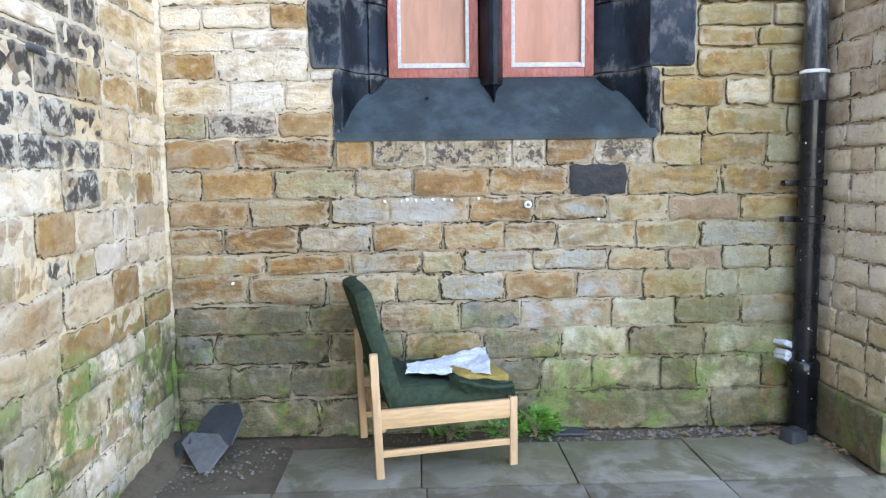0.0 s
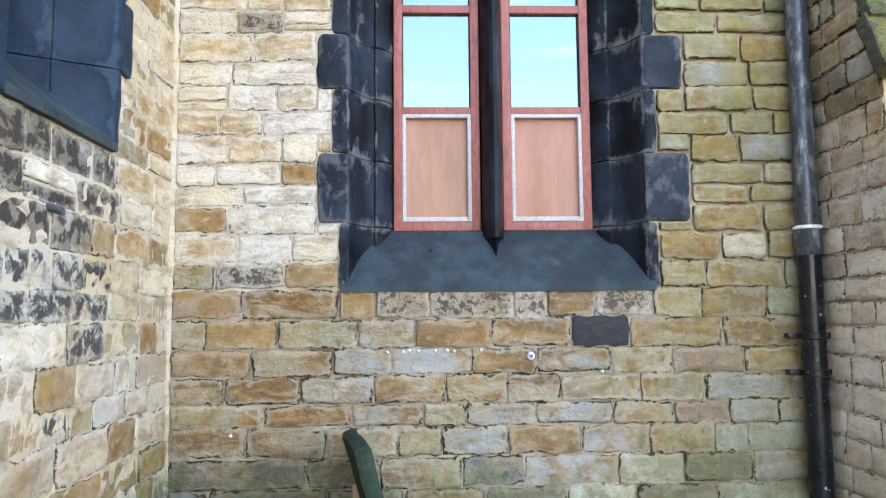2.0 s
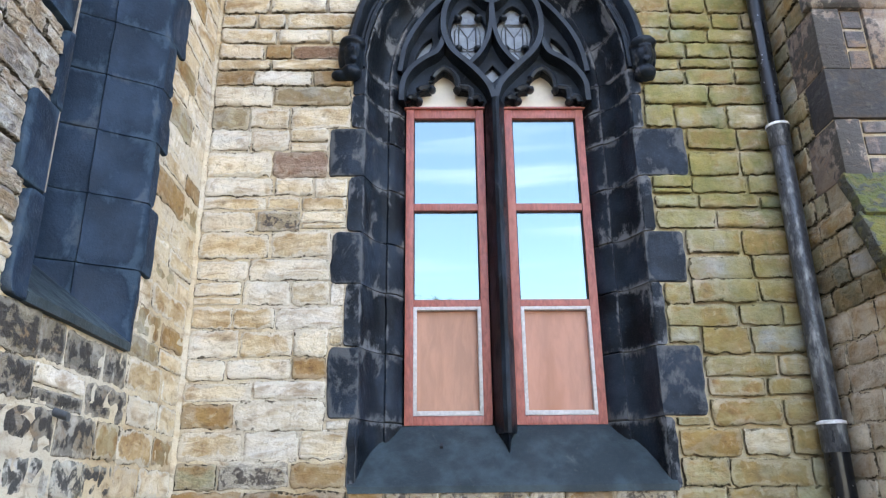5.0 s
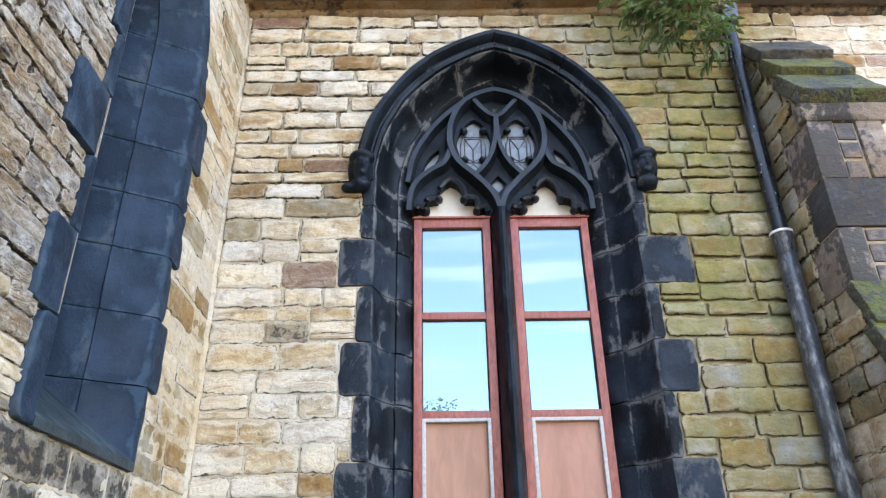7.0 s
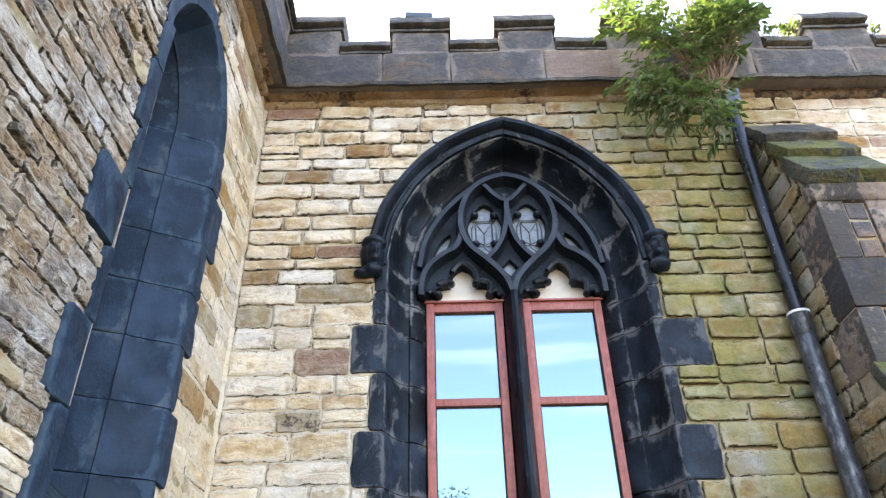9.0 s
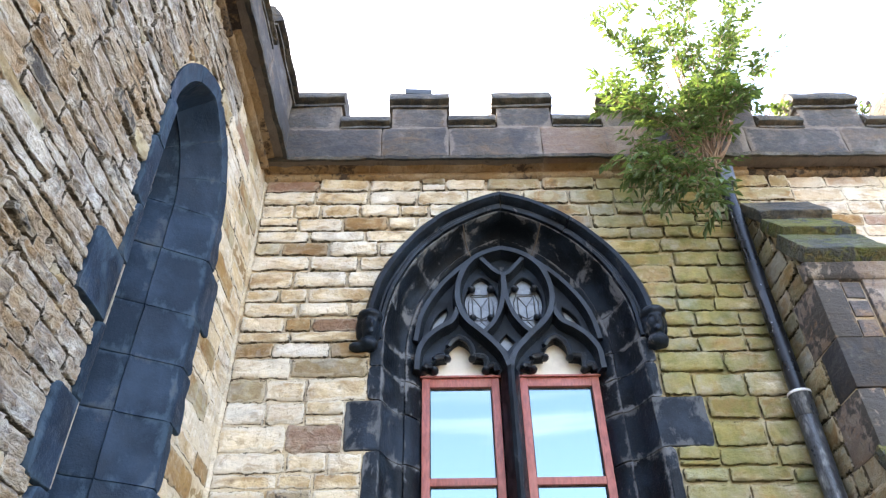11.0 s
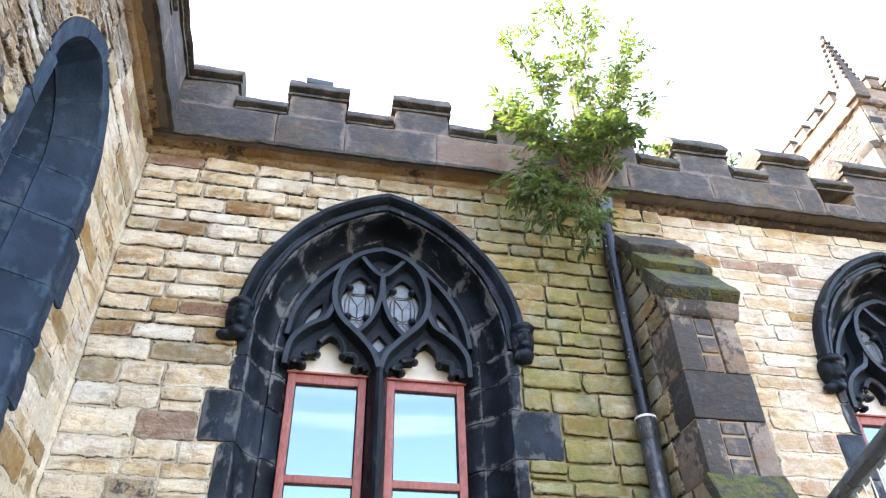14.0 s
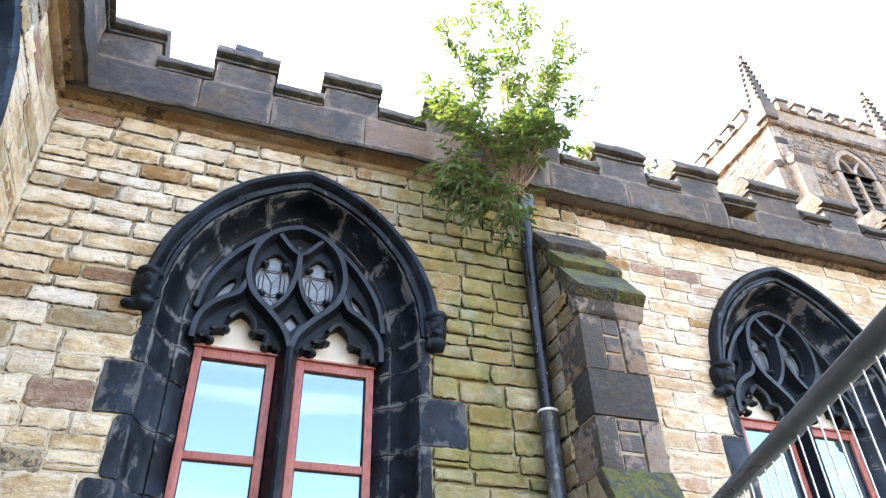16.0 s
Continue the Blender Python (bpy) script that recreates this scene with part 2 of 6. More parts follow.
COPE_TOP = stone_material("lichened_coping_stone", [(0.075, 0.07, 0.058), (0.10, 0.09, 0.074), (0.058, 0.056, 0.05)], algae=0.4, bump=0.7, pale=0.1, brown=0.25, vein_light=0.15, soot=1.1, soot_scale=3.0, soot_soft=0.2, soot_tone=(0.038, 0.039, 0.040))
CORNICE = stone_material("brown_cornice_stone", [(0.27, 0.18, 0.095), (0.35, 0.25, 0.145), (0.21, 0.135, 0.072), (0.31, 0.22, 0.13)], algae=0.2, bump=0.6, pale=0.15, brown=0.6, vein_light=0.15, soot=0.42, soot_scale=2.2, soot_soft=0.10, soot_tone=(0.05, 0.034, 0.025))
CORNICE_DARK = stone_material("sooty_cornice_stone", [(0.13, 0.085, 0.05), (0.17, 0.115, 0.07)], algae=0.2, bump=0.6, pale=0.1, brown=0.6, vein_light=0.12, soot=0.95, soot_scale=1.6, soot_soft=0.1, soot_tone=(0.03, 0.023, 0.019))
MOSSY = stone_material("moss_covered_stone", [(0.085, 0.10, 0.024), (0.05, 0.05, 0.042), (0.115, 0.125, 0.03)], algae=0.4, bump=0.9, soot=0.62, soot_scale=3.5, soot_soft=0.06, soot_tone=(0.052, 0.054, 0.05), pale=0.05, brown=0.3, vein_light=0.1)
DRESSED = stone_material("dressed_buttress_stone", [(0.180, 0.134, 0.106), (0.216, 0.166, 0.132), (0.144, 0.110, 0.091)], algae=0.15, bump=0.4, pale=0.15, brown=0.4, vein_light=0.2, soot=0.82, soot_scale=2.4, soot_soft=0.09, soot_tone=(0.05, 0.046, 0.044))
PANEL = stone_material("sooty_pinkish_panel_stone", [(0.20, 0.145, 0.118), (0.24, 0.185, 0.155), (0.15, 0.12, 0.105)], algae=0.15, bump=0.4, pale=0.1, brown=0.4, vein_light=0.2, soot=1.5, soot_scale=7.0, soot_soft=0.2, soot_tone=(0.07, 0.066, 0.066))
TOWER = stone_material("tower_stone", [(0.165, 0.132, 0.112), (0.205, 0.165, 0.14), (0.13, 0.108, 0.094), (0.23, 0.19, 0.155)], algae=0.0, bump=0.6, brown=0.4, vein_light=0.3, soot=0.3, soot_scale=0.8, soot_soft=0.16, soot_tone=(0.06, 0.053, 0.048))
TOWER_ASHLAR = stone_material("pale_tower_dressings", [(0.216, 0.180, 0.148), (0.248, 0.208, 0.176)], algae=0.0, bump=0.4, brown=0.4, vein_light=0.2, soot=0.3, soot_scale=1.2, soot_soft=0.2, soot_tone=(0.06, 0.055, 0.05))


# mortars: the soot arguments draw dark open joints, placed by noise
MORTAR = stone_material("lime_mortar", [(0.53, 0.44, 0.32), (0.575, 0.485, 0.36)], pale=0.25, brown=0.5, pits=0.5, bump=0.45, soot=0.12, soot_scale=6.0, soot_soft=0.2, soot_tone=(0.14, 0.10, 0.06))
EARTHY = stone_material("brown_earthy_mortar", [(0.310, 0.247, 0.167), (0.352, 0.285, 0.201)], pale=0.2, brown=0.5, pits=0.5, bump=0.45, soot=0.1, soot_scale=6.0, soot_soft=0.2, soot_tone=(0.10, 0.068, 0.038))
# damp-stained stone, darkened further by its soot term for shade under the chair
DAMP_SHADED = stone_material("damp_shaded_footing_stone", [(0.124, 0.110, 0.071), (0.168, 0.146, 0.097), (0.097, 0.084, 0.053), (0.137, 0.140, 0.120)], bump=0.5, pale=0.08, brown=0.45, vein_light=0.2, slurry=0.15, rind=0.4, crack_shade=1.0, loss=0.35, soot=0.28, soot_scale=5.0, soot_soft=0.12, soot_tone=(0.05, 0.047, 0.03))
STRATA = stone_material("rough_bedded_stone", [(0.37, 0.285, 0.20), (0.45, 0.36, 0.265), (0.24, 0.18, 0.125), (0.40, 0.325, 0.25), (0.17, 0.145, 0.13), (0.42, 0.35, 0.27)], beds=3.4, pale=0.6, brown=0.7, pits=0.95, bump=1.0, vein_light=0.5, slurry=0.55, rind=0.4, crack_shade=0.7, mix=0.5, lime=(0.56, 0.49, 0.40))
GREENISH = stone_material("green_stained_stone", [(0.29, 0.285, 0.185), (0.35, 0.34, 0.235), (0.26, 0.24, 0.155), (0.34, 0.325, 0.26)], bump=0.45, pale=0.25, brown=0.4, slurry=0.45, rind=0.4, crack_shade=0.9, mix=0.45, lime=(0.45, 0.42, 0.31))
FLANK = stone_material("pale_buttress_rubble", [(0.638, 0.561, 0.429), (0.704, 0.627, 0.495), (0.539, 0.451, 0.319), (0.660, 0.605, 0.517)], bump=0.4, pale=0.4, brown=0.3, algae=0.45, slurry=0.6, rind=0.2, crack_shade=0.75)
FLANK_BROWN = stone_material("brown_buttress_rubble", [(0.46, 0.37, 0.27), (0.52, 0.44, 0.33), (0.36, 0.27, 0.18), (0.47, 0.41, 0.34)], bump=0.4, pale=0.3, brown=0.6, algae=0.6, slurry=0.45, rind=0.5, crack_shade=0.95, lime=(0.55, 0.48, 0.38))


def dark_stone_material(name, base=(0.0030, 0.0047, 0.0070), worn=(0.135, 0.137, 0.14), rough=0.42, spec=0.16, mottle=4.0, wear=0.85):
    """Stone under old black paint: glossy in places, worn grey and brown on edges and drips."""
    m, t, b = nodes_of(name)
    g, x, y, z = where(t)
    p = g.outputs["Position"]
    st = put(t, "ShaderNodeMapping")
    st.inputs["Scale"].default_value = (1.0, 1.0, 0.62)
    t.links.new(p, st.inputs["Vector"])
    k = noise_tex(t, st.outputs[0], 7.0, 7.0, 0.70, 0.35)
    q = noise_tex(t, p, 4.0, 5.0, 0.6)
    f = noise_tex(t, p, 90.0, 3.0, 0.7)
    edge = t.nodes.new("ShaderNodeAttribute")
    edge.attribute_name = "rim"
    k = calc(t, "ADD", calc(t, "SUBTRACT", k, 0.065), calc(t, "MULTIPLY", edge.outputs["Fac"], 0.20))
    c = blend(t, span(t, q, 0.40, 0.66), base, tuple(mottle * v for v in base))
    c = blend(t, calc(t, "MULTIPLY", span(t, k, 0.535, 0.66), wear), c, worn)
    c = blend(t, calc(t, "MULTIPLY", span(t, f, 0.60, 0.72), 0.22), c, worn)
    c = blend(t, calc(t, "MULTIPLY", span(t, calc(t, "MULTIPLY", k, q), 0.32, 0.42), 0.22), c, (0.14, 0.12, 0.10))
    t.links.new(c, b.inputs["Base Color"])
    t.links.new(span(t, k, 0.35, 0.7, rough - 0.08, rough + 0.38), b.inputs["Roughness"])
    b.inputs["Specular IOR Level"].default_value = spec
    bumped(t, b, calc(t, "ADD", calc(t, "MULTIPLY", k, 0.8), calc(t, "MULTIPLY", f, 0.35)), 0.55, 0.014)
    return m


BLACK = dark_stone_material("black_painted_stone")
# same black paint, lightened to put the slope's sky sheen into the colour
SILL = dark_stone_material("sky_sheen_painted_sill", (0.024, 0.034, 0.038), (0.11, 0.115, 0.11), 0.5, 0.16, 2.0, 0.7)
SLATEY = dark_stone_material("blue_black_painted_stone", (0.0105, 0.0195, 0.033), (0.05, 0.08, 0.108), 0.42, 0.12, 1.8, 0.55)
# ribs lightened against the black plate: lit fronts over shaded recesses, put in colour
RIB = dark_stone_material("lit_worn_tracery_stone", (0.010, 0.0135, 0.018), (0.08, 0.082, 0.085), 0.4, 0.3, 1.8, 0.5)
QUOIN = dark_stone_material("blue_grey_painted_quoin", (0.0085, 0.0125, 0.0185), (0.105, 0.108, 0.11), 0.42, 0.15, 2.4, 0.75)


def plain_material(name, colour, rough=0.5, metal=0.0, grain=0.15, scale=40.0, bump=0.15, spec=0.5, stretch=(1, 1, 1), second=None, edge=0.5):
    m, t, b = nodes_of(name)
    c = t.nodes.new("ShaderNodeTexCoord")
    mp = put(t, "ShaderNodeMapping")
    mp.inputs["Scale"].default_value = stretch
    t.links.new(c.outputs["Object"], mp.inputs["Vector"])
    a = noise_tex(t, mp.outputs[0], scale, 5.0, 0.65, 0.4)
    d = noise_tex(t, mp.outputs[0], scale / 7, 4.0, 0.6)
    col = blend(t, span(t, a, 0.3, 0.7), tuple(v * (1 - grain) for v in colour), tuple(min(1, v * (1 + grain)) for v in colour))
    col = blend(t, calc(t, "MULTIPLY", span(t, d, 0.5, 0.72), edge), col, second or tuple(v * 0.6 for v in colour))
    t.links.new(col, b.inputs["Base Color"])
    t.links.new(span(t, d, 0.3, 0.7, max(0.05, rough - 0.1), min(1, rough + 0.12)), b.inputs["Roughness"])
    b.inputs["Metallic"].default_value, b.inputs["Specular IOR Level"].default_value = metal, spec
    bumped(t, b, a, bump, 0.004)
    return m


RED_PAINT = plain_material("red_brown_frame_paint", (0.30, 0.078, 0.055), 0.5, grain=0.3, scale=60, second=(0.38, 0.15, 0.11), edge=0.6, stretch=(1, 1, 0.3))
PLY = plain_material("weathered_pink_plywood", (0.41, 0.19, 0.122), 0.6, grain=0.1, scale=12, bump=0.05, second=(0.30, 0.125, 0.065), stretch=(1.6, 1, 0.35), edge=0.95)
PLY_BROWN = plain_material("weathered_brown_plywood", (0.385, 0.185, 0.112), 0.6, grain=0.12, scale=12, bump=0.05, second=(0.25, 0.115, 0.055), stretch=(1.6, 1, 0.35), edge=0.95)
BEAD = plain_material("grey_white_bead_paint", (0.46, 0.42, 0.39), 0.6, grain=0.18, scale=50, second=(0.36, 0.33, 0.31))
CREAM = plain_material("cream_board", (0.66, 0.60, 0.50), 0.75, grain=0.06, scale=20, second=(0.5, 0.45, 0.36), bump=0.05, edge=0.35)
def flecked(m, colour, lo):
    """Scatter small paint spots over a finished material."""
    t = m.node_tree
    b = t.nodes["Principled BSDF"]
    old = b.inputs["Base Color"].links[0].from_socket
    g = t.nodes.new("ShaderNodeNewGeometry")
    t.links.new(blend(t, span(t, noise_tex(t, g.outputs["Position"], 38.0, 2.0, 0.5), lo, lo + 0.02), old, colour), b.inputs["Base Color"])
    return m


IRON = plain_material("black_pipe_paint", (0.006, 0.007, 0.009), 0.26, grain=0.3, scale=30, second=(0.016, 0.018, 0.022), spec=0.35)
IRON_WORN = plain_material("worn_pipe_paint", (0.036, 0.040, 0.046), 0.36, grain=0.5, scale=120, second=(0.25, 0.26, 0.255), stretch=(1.2, 1.2, 0.42), edge=1.0)
flecked(IRON, (0.45, 0.46, 0.47), 0.715)
SPOT = plain_material("white_plug", (0.7, 0.7, 0.68), 0.6)
LIME = plain_material("white_joint_paint", (0.62, 0.62, 0.60), 0.7, second=(0.4, 0.38, 0.35))
ALLOY = plain_material("galvanised_tube", (0.125, 0.145, 0.165), 0.26, metal=0.6, grain=0.25, scale=26, second=(0.085, 0.10, 0.115), stretch=(1, 0.1, 1))
WIRE = plain_material("galvanised_wire", (0.62, 0.62, 0.62), 0.4, metal=0.5)
BEECH = plain_material("pale_beech", (0.46, 0.285, 0.145), 0.5, grain=0.16, scale=60, bump=0.08, second=(0.34, 0.20, 0.10), stretch=(0.12, 1, 1), edge=0.6)
BEECH_UP = plain_material("pale_beech_upright", (0.46, 0.29, 0.155), 0.5, grain=0.16, scale=60, bump=0.08, second=(0.32, 0.20, 0.11), stretch=(1, 1, 0.12), edge=0.6)
WOOL = plain_material("faded_dark_green_wool", (0.026, 0.040, 0.026), 0.95, grain=0.25, scale=30, bump=0.4, second=(0.06, 0.072, 0.045), edge=0.7, spec=0.1)
OLIVE = plain_material("mustard_foam", (0.25, 0.18, 0.055), 0.95, grain=0.2, scale=40, bump=0.5, second=(0.17, 0.125, 0.035), spec=0.1)
PAPER = plain_material("wet_white_paper", (0.50, 0.53, 0.56), 0.6, grain=0.22, scale=60, bump=0.5, second=(0.33, 0.36, 0.40), edge=0.7)
SLATE = plain_material("blue_grey_roof_slate", (0.026, 0.031, 0.037), 0.55, grain=0.2, scale=35, second=(0.075, 0.072, 0.066), edge=0.6, bump=0.3)
RUBBISH = plain_material("brown_dead_leaf", (0.19, 0.125, 0.065), 0.85, grain=0.3, second=(0.30, 0.21, 0.12))
PEBBLE = plain_material("grey_grit", (0.14, 0.125, 0.10), 0.9, grain=0.5, scale=15, second=(0.26, 0.24, 0.20))
TWIG = plain_material("brown_stem", (0.20, 0.125, 0.08), 0.8, grain=0.3, second=(0.30, 0.21, 0.14))
WORN = plain_material("worn_pale_stone_edge", (0.25, 0.205, 0.165), 0.85, grain=0.3, second=(0.25, 0.2, 0.16))
POINTING = plain_material("brown_arch_pointing", (0.10, 0.08, 0.06), 0.9, grain=0.3, second=(0.05, 0.04, 0.03))
LEAD = plain_material("dull_lead", (0.10, 0.105, 0.11), 0.5, metal=0.6)
PALE_SLATE = plain_material("weathered_grey_slate", (0.075, 0.078, 0.08), 0.6, grain=0.25, scale=30, second=(0.12, 0.112, 0.10), edge=0.7, bump=0.3)
LINER = plain_material("dark_interior", (0.02, 0.02, 0.022), 0.9)


def leaf_material(name, a, b2, glow):
    m, t, b = nodes_of(name)
    g = t.nodes.new("ShaderNodeNewGeometry")
    c = ramp(t, g.outputs["Random Per Island"], [(0.0, a), (1.0, b2)])
    n = noise_tex(t, g.outputs["Position"], 60.0, 3.0)
    c = blend(t, span(t, n, 0.35, 0.7, 0, 0.4), c, tuple(v * 0.6 for v in a))
    t.links.new(c, b.inputs["Base Color"])
    b.inputs["Roughness"].default_value = 0.5
    tr = t.nodes.new("ShaderNodeBsdfTranslucent")
    t.links.new(blend(t, 1.0, c, glow, "MULTIPLY"), tr.inputs["Color"])
    mx = t.nodes.new("ShaderNodeMixShader")
    mx.inputs[0].default_value = 0.42
    t.links.new(b.outputs[0], mx.inputs[1])
    t.links.new(tr.outputs[0], mx.inputs[2])
    t.links.new(mx.outputs[0], t.nodes["Material Output"].inputs["Surface"])
    return m


LEAF = leaf_material("buddleia_leaf", (0.062, 0.105, 0.04), (0.14, 0.19, 0.08), (1.15, 1.2, 0.5))
WEED = leaf_material("weed_leaf", (0.08, 0.25, 0.04), (0.17, 0.38, 0.08), (1.8, 2.0, 1.0))
FAR_LEAF = leaf_material("far_tree_leaf", (0.04, 0.07, 0.025), (0.07, 0.11, 0.04), (1.5, 1.6, 1.0))


def pane_material(name, tint, share):
    """A pane: a clear reflection over a dim interior, with an added blue-tinted gloss to brighten it."""
    m, t, b = nodes_of(name)
    g = t.nodes.new("ShaderNodeNewGeometry")
    n = noise_tex(t, g.outputs["Position"], 1.6, 2.0)
    b.inputs["Base Color"].default_value = (*tint, 1)
    b.inputs["Roughness"].default_value = 0.02
    b.inputs["IOR"].default_value = 1.52
    gl = t.nodes.new("ShaderNodeBsdfGlossy")
    gl.inputs["Roughness"].default_value = 0.008
    gl.inputs["Color"].default_value = (0.64, 0.95, 1.0, 1)
    mx = t.nodes.new("ShaderNodeMixShader")
    mx.inputs[0].default_value = share
    t.links.new(b.outputs[0], mx.inputs[1])
    t.links.new(gl.outputs[0], mx.inputs[2])
    t.links.new(mx.outputs[0], t.nodes["Material Output"].inputs["Surface"])
    bumped(t, b, n, 0.02, 0.01)
    return m


PANE = pane_material("reflecting_pane", (0.04, 0.05, 0.06), 0.17)
LEADED = plain_material("dusty_leaded_glass", (0.15, 0.165, 0.175), 0.3, grain=0.2, scale=22, second=(0.07, 0.078, 0.085), edge=0.7)


def paving_material():
    m, t, b = nodes_of("worn_flagstone")
    g, x, y, z = where(t)
    p = g.outputs["Position"]
    n = noise_tex(t, p, 3.2, 6.0, 0.65, 0.5)
    k = noise_tex(t, p, 22.0, 5.0, 0.7)
    f = noise_tex(t, p, 190.0, 2.0)
    c = ramp(t, chance(t, g), [(0, (0.135, 0.122, 0.088)), (0.5, (0.17, 0.155, 0.115)), (1, (0.15, 0.142, 0.115))])
    c = blend(t, span(t, n, 0.45, 0.56, 0, 0.85), c, (0.085, 0.074, 0.042))
    c = blend(t, span(t, noise_tex(t, p, 1.7, 4.0, 0.6, 0.4), 0.54, 0.62, 0, 0.6), c, (0.215, 0.205, 0.175))
    c = blend(t, span(t, k, 0.55, 0.75, 0, 0.5), c, (0.24, 0.225, 0.195))
    c = blend(t, calc(t, "MULTIPLY", span(t, y, -0.75, -0.1), span(t, n, 0.4, 0.6, 0.3, 0.9)), c, (0.12, 0.115, 0.05))
    t.links.new(c, b.inputs["Base Color"])
    t.links.new(span(t, n, 0.35, 0.65, 0.6, 0.9), b.inputs["Roughness"])
    bumped(t, b, calc(t, "ADD", k, calc(t, "MULTIPLY", f, 0.25)), 0.45, 0.01)
    return m


FLAG = paving_material()


def soil_material():
    m, t, b = nodes_of("dark_gritty_soil")
    g, x, y, z = where(t)
    p = g.outputs["Position"]
    n = noise_tex(t, p, 7.0, 6.0, 0.7)
    f = noise_tex(t, p, 120.0, 4.0, 0.75)
    c = ramp(t, n, [(0.3, (0.045, 0.034, 0.021)), (0.5, (0.105, 0.08, 0.05)), (0.72, (0.085, 0.076, 0.04))])
    c = blend(t, span(t, f, 0.6, 0.75, 0, 0.6), c, (0.28, 0.25, 0.2))
    t.links.new(c, b.inputs["Base Color"])
    b.inputs["Roughness"].default_value = 0.97
    bumped(t, b, calc(t, "ADD", n, calc(t, "MULTIPLY", f, 0.5)), 0.9, 0.02)
    return m


SOIL = soil_material()


# ---- building helpers ----
def thing(name, label, category, m=None, group="", kind=""):
    ob = new(name)
    ob.matrix_world = m or Matrix()
    return tagged(ob, label, category, group, kind)


def under(ob, parent, m=None):
    ob.parent = parent
    ob.matrix_basis = m or Matrix()
    return ob


def smooth(me, angle=40):
    me.shade_smooth()
    me.set_sharp_from_angle(angle=radians(angle))


def part(name, bm, material, parent, label="", m=None, kind="", flat=False):
    me = bm if isinstance(bm, bpy.types.Mesh) else bpy.data.meshes.new(name)
    if me is not bm:
        bmesh.ops.recalc_face_normals(bm, faces=bm.faces)
        bm.to_mesh(me)
        bm.free()
    if not flat:
        smooth(me)
    if material and not me.materials:
        me.materials.append(material)
    ob = new(name, me)
    if parent:
        under(ob, parent, m)
    elif m:
        ob.matrix_world = m
    return tagged(ob, label, kind=kind)


def add_box(bm, c, s, rot=None, bevel=0.0, taper=1.0):
    """A box of size s about c into bm; taper narrows its top."""
    q = bmesh.ops.create_cube(bm, size=1.0)["verts"]
    for v in q:
        k = taper if v.co.z > 0 else 1.0
        v.co = Vector((v.co.x * s[0] * k, v.co.y * s[1] * k, v.co.z * s[2]))
    if bevel:
        es = list({e for v in q for e in v.link_edges})
        q = bmesh.ops.bevel(bm, geom=es, offset=bevel, segments=2, affect="EDGES", profile=0.6)["verts"]
        q = [v for v in q if v.is_valid]
    m = Matrix.Translation(c) @ (rot.to_4x4() if rot else Matrix())
    bmesh.ops.transform(bm, matrix=m, verts=q)
    return bm


def box(c, s, rot=None, bevel=0.0, taper=1.0):
    return add_box(bmesh.new(), c, s, rot, bevel, taper)


def turn(rx=0, ry=0, rz=0):
    return Euler([radians(a) for a in (rx, ry, rz)]).to_matrix()


def loft(rings, closed=True, caps=True):
    """Skin a list of rings, each a list of points of one length."""
    bm = bmesh.new()
    vs = [[bm.verts.new(p) for p in r] for r in rings]
    n = len(rings[0])
    for a, b in zip(vs, vs[1:]):
        for k in range(n if closed else n - 1):
            bm.faces.new((a[k], a[(k + 1) % n], b[(k + 1) % n], b[k]))
    if caps and closed:
        bm.faces.new(vs[0])
        bm.faces.new(vs[-1][::-1])
    return bm


def prism(poly, z0, z1, bevel=0.0):
    """The polygon of (x, y), drawn up from z0 to z1."""
    bm = loft([[(x, y, z) for x, y in poly] for z in (z0, z1)])
    if bevel:
        bmesh.ops.bevel(bm, geom=bm.edges[:], offset=bevel, segments=1, affect="EDGES")
    return bm


def along(poly, x0, x1, bevel=0.0):
    """The polygon of (y, z), drawn from x0 to x1."""
    bm = loft([[(x, y, z) for y, z in poly] for x in (x0, x1)])
    if bevel:
        bmesh.ops.bevel(bm, geom=bm.edges[:], offset=bevel, segments=1, affect="EDGES")
    return bm


def curve_mesh(name, outlines, depth=0.0, bevel=0.0, filled=True, closed=True, res=2):
    """A plate with holes (x, z outlines, front and back half of depth off), or tubes along lines."""
    cu = bpy.data.curves.new(name, "CURVE")
    cu.dimensions = "2D" if filled else "3D"
    if filled:
        cu.fill_mode, cu.extrude = "BOTH", max(depth / 2 - bevel, 0.001)
    else:
        cu.use_fill_caps = True
    cu.bevel_depth, cu.bevel_resolution, cu.offset = bevel, res, -bevel if filled else 0.0
    for pts in outlines:
        sp = cu.splines.new("POLY")
        sp.points.add(len(pts) - 1)
        for q, p in zip(sp.points, pts):
            q.co = (p[0], p[1], p[2] if len(p) > 2 else 0, 1)
        sp.use_cyclic_u = closed
    ob = new(name, cu)
    dg = bpy.context.evaluated_depsgraph_get()
    me = bpy.data.meshes.new_from_object(ob.evaluated_get(dg))
    bpy.data.objects.remove(ob)
    if filled:
        me.transform(pose(0, 0, 0, 90))
    me.materials.clear()
    return me


def glide(pts, n=6):
    """A smooth line through the points (Catmull-Rom)."""
    p = [Vector(q) for q in pts]
    p = [2 * p[0] - p[1], *p, 2 * p[-1] - p[-2]]
    out = []
    for a, b, c, d in zip(p, p[1:], p[2:], p[3:]):
        for k in range(n):
            s = k / n
            out.append(0.5 * (2 * b + (c - a) * s + (2 * a - 5 * b + 4 * c - d) * s * s + (3 * b - a - 3 * c + d) * s ** 3))
    return out + [p[-2]]


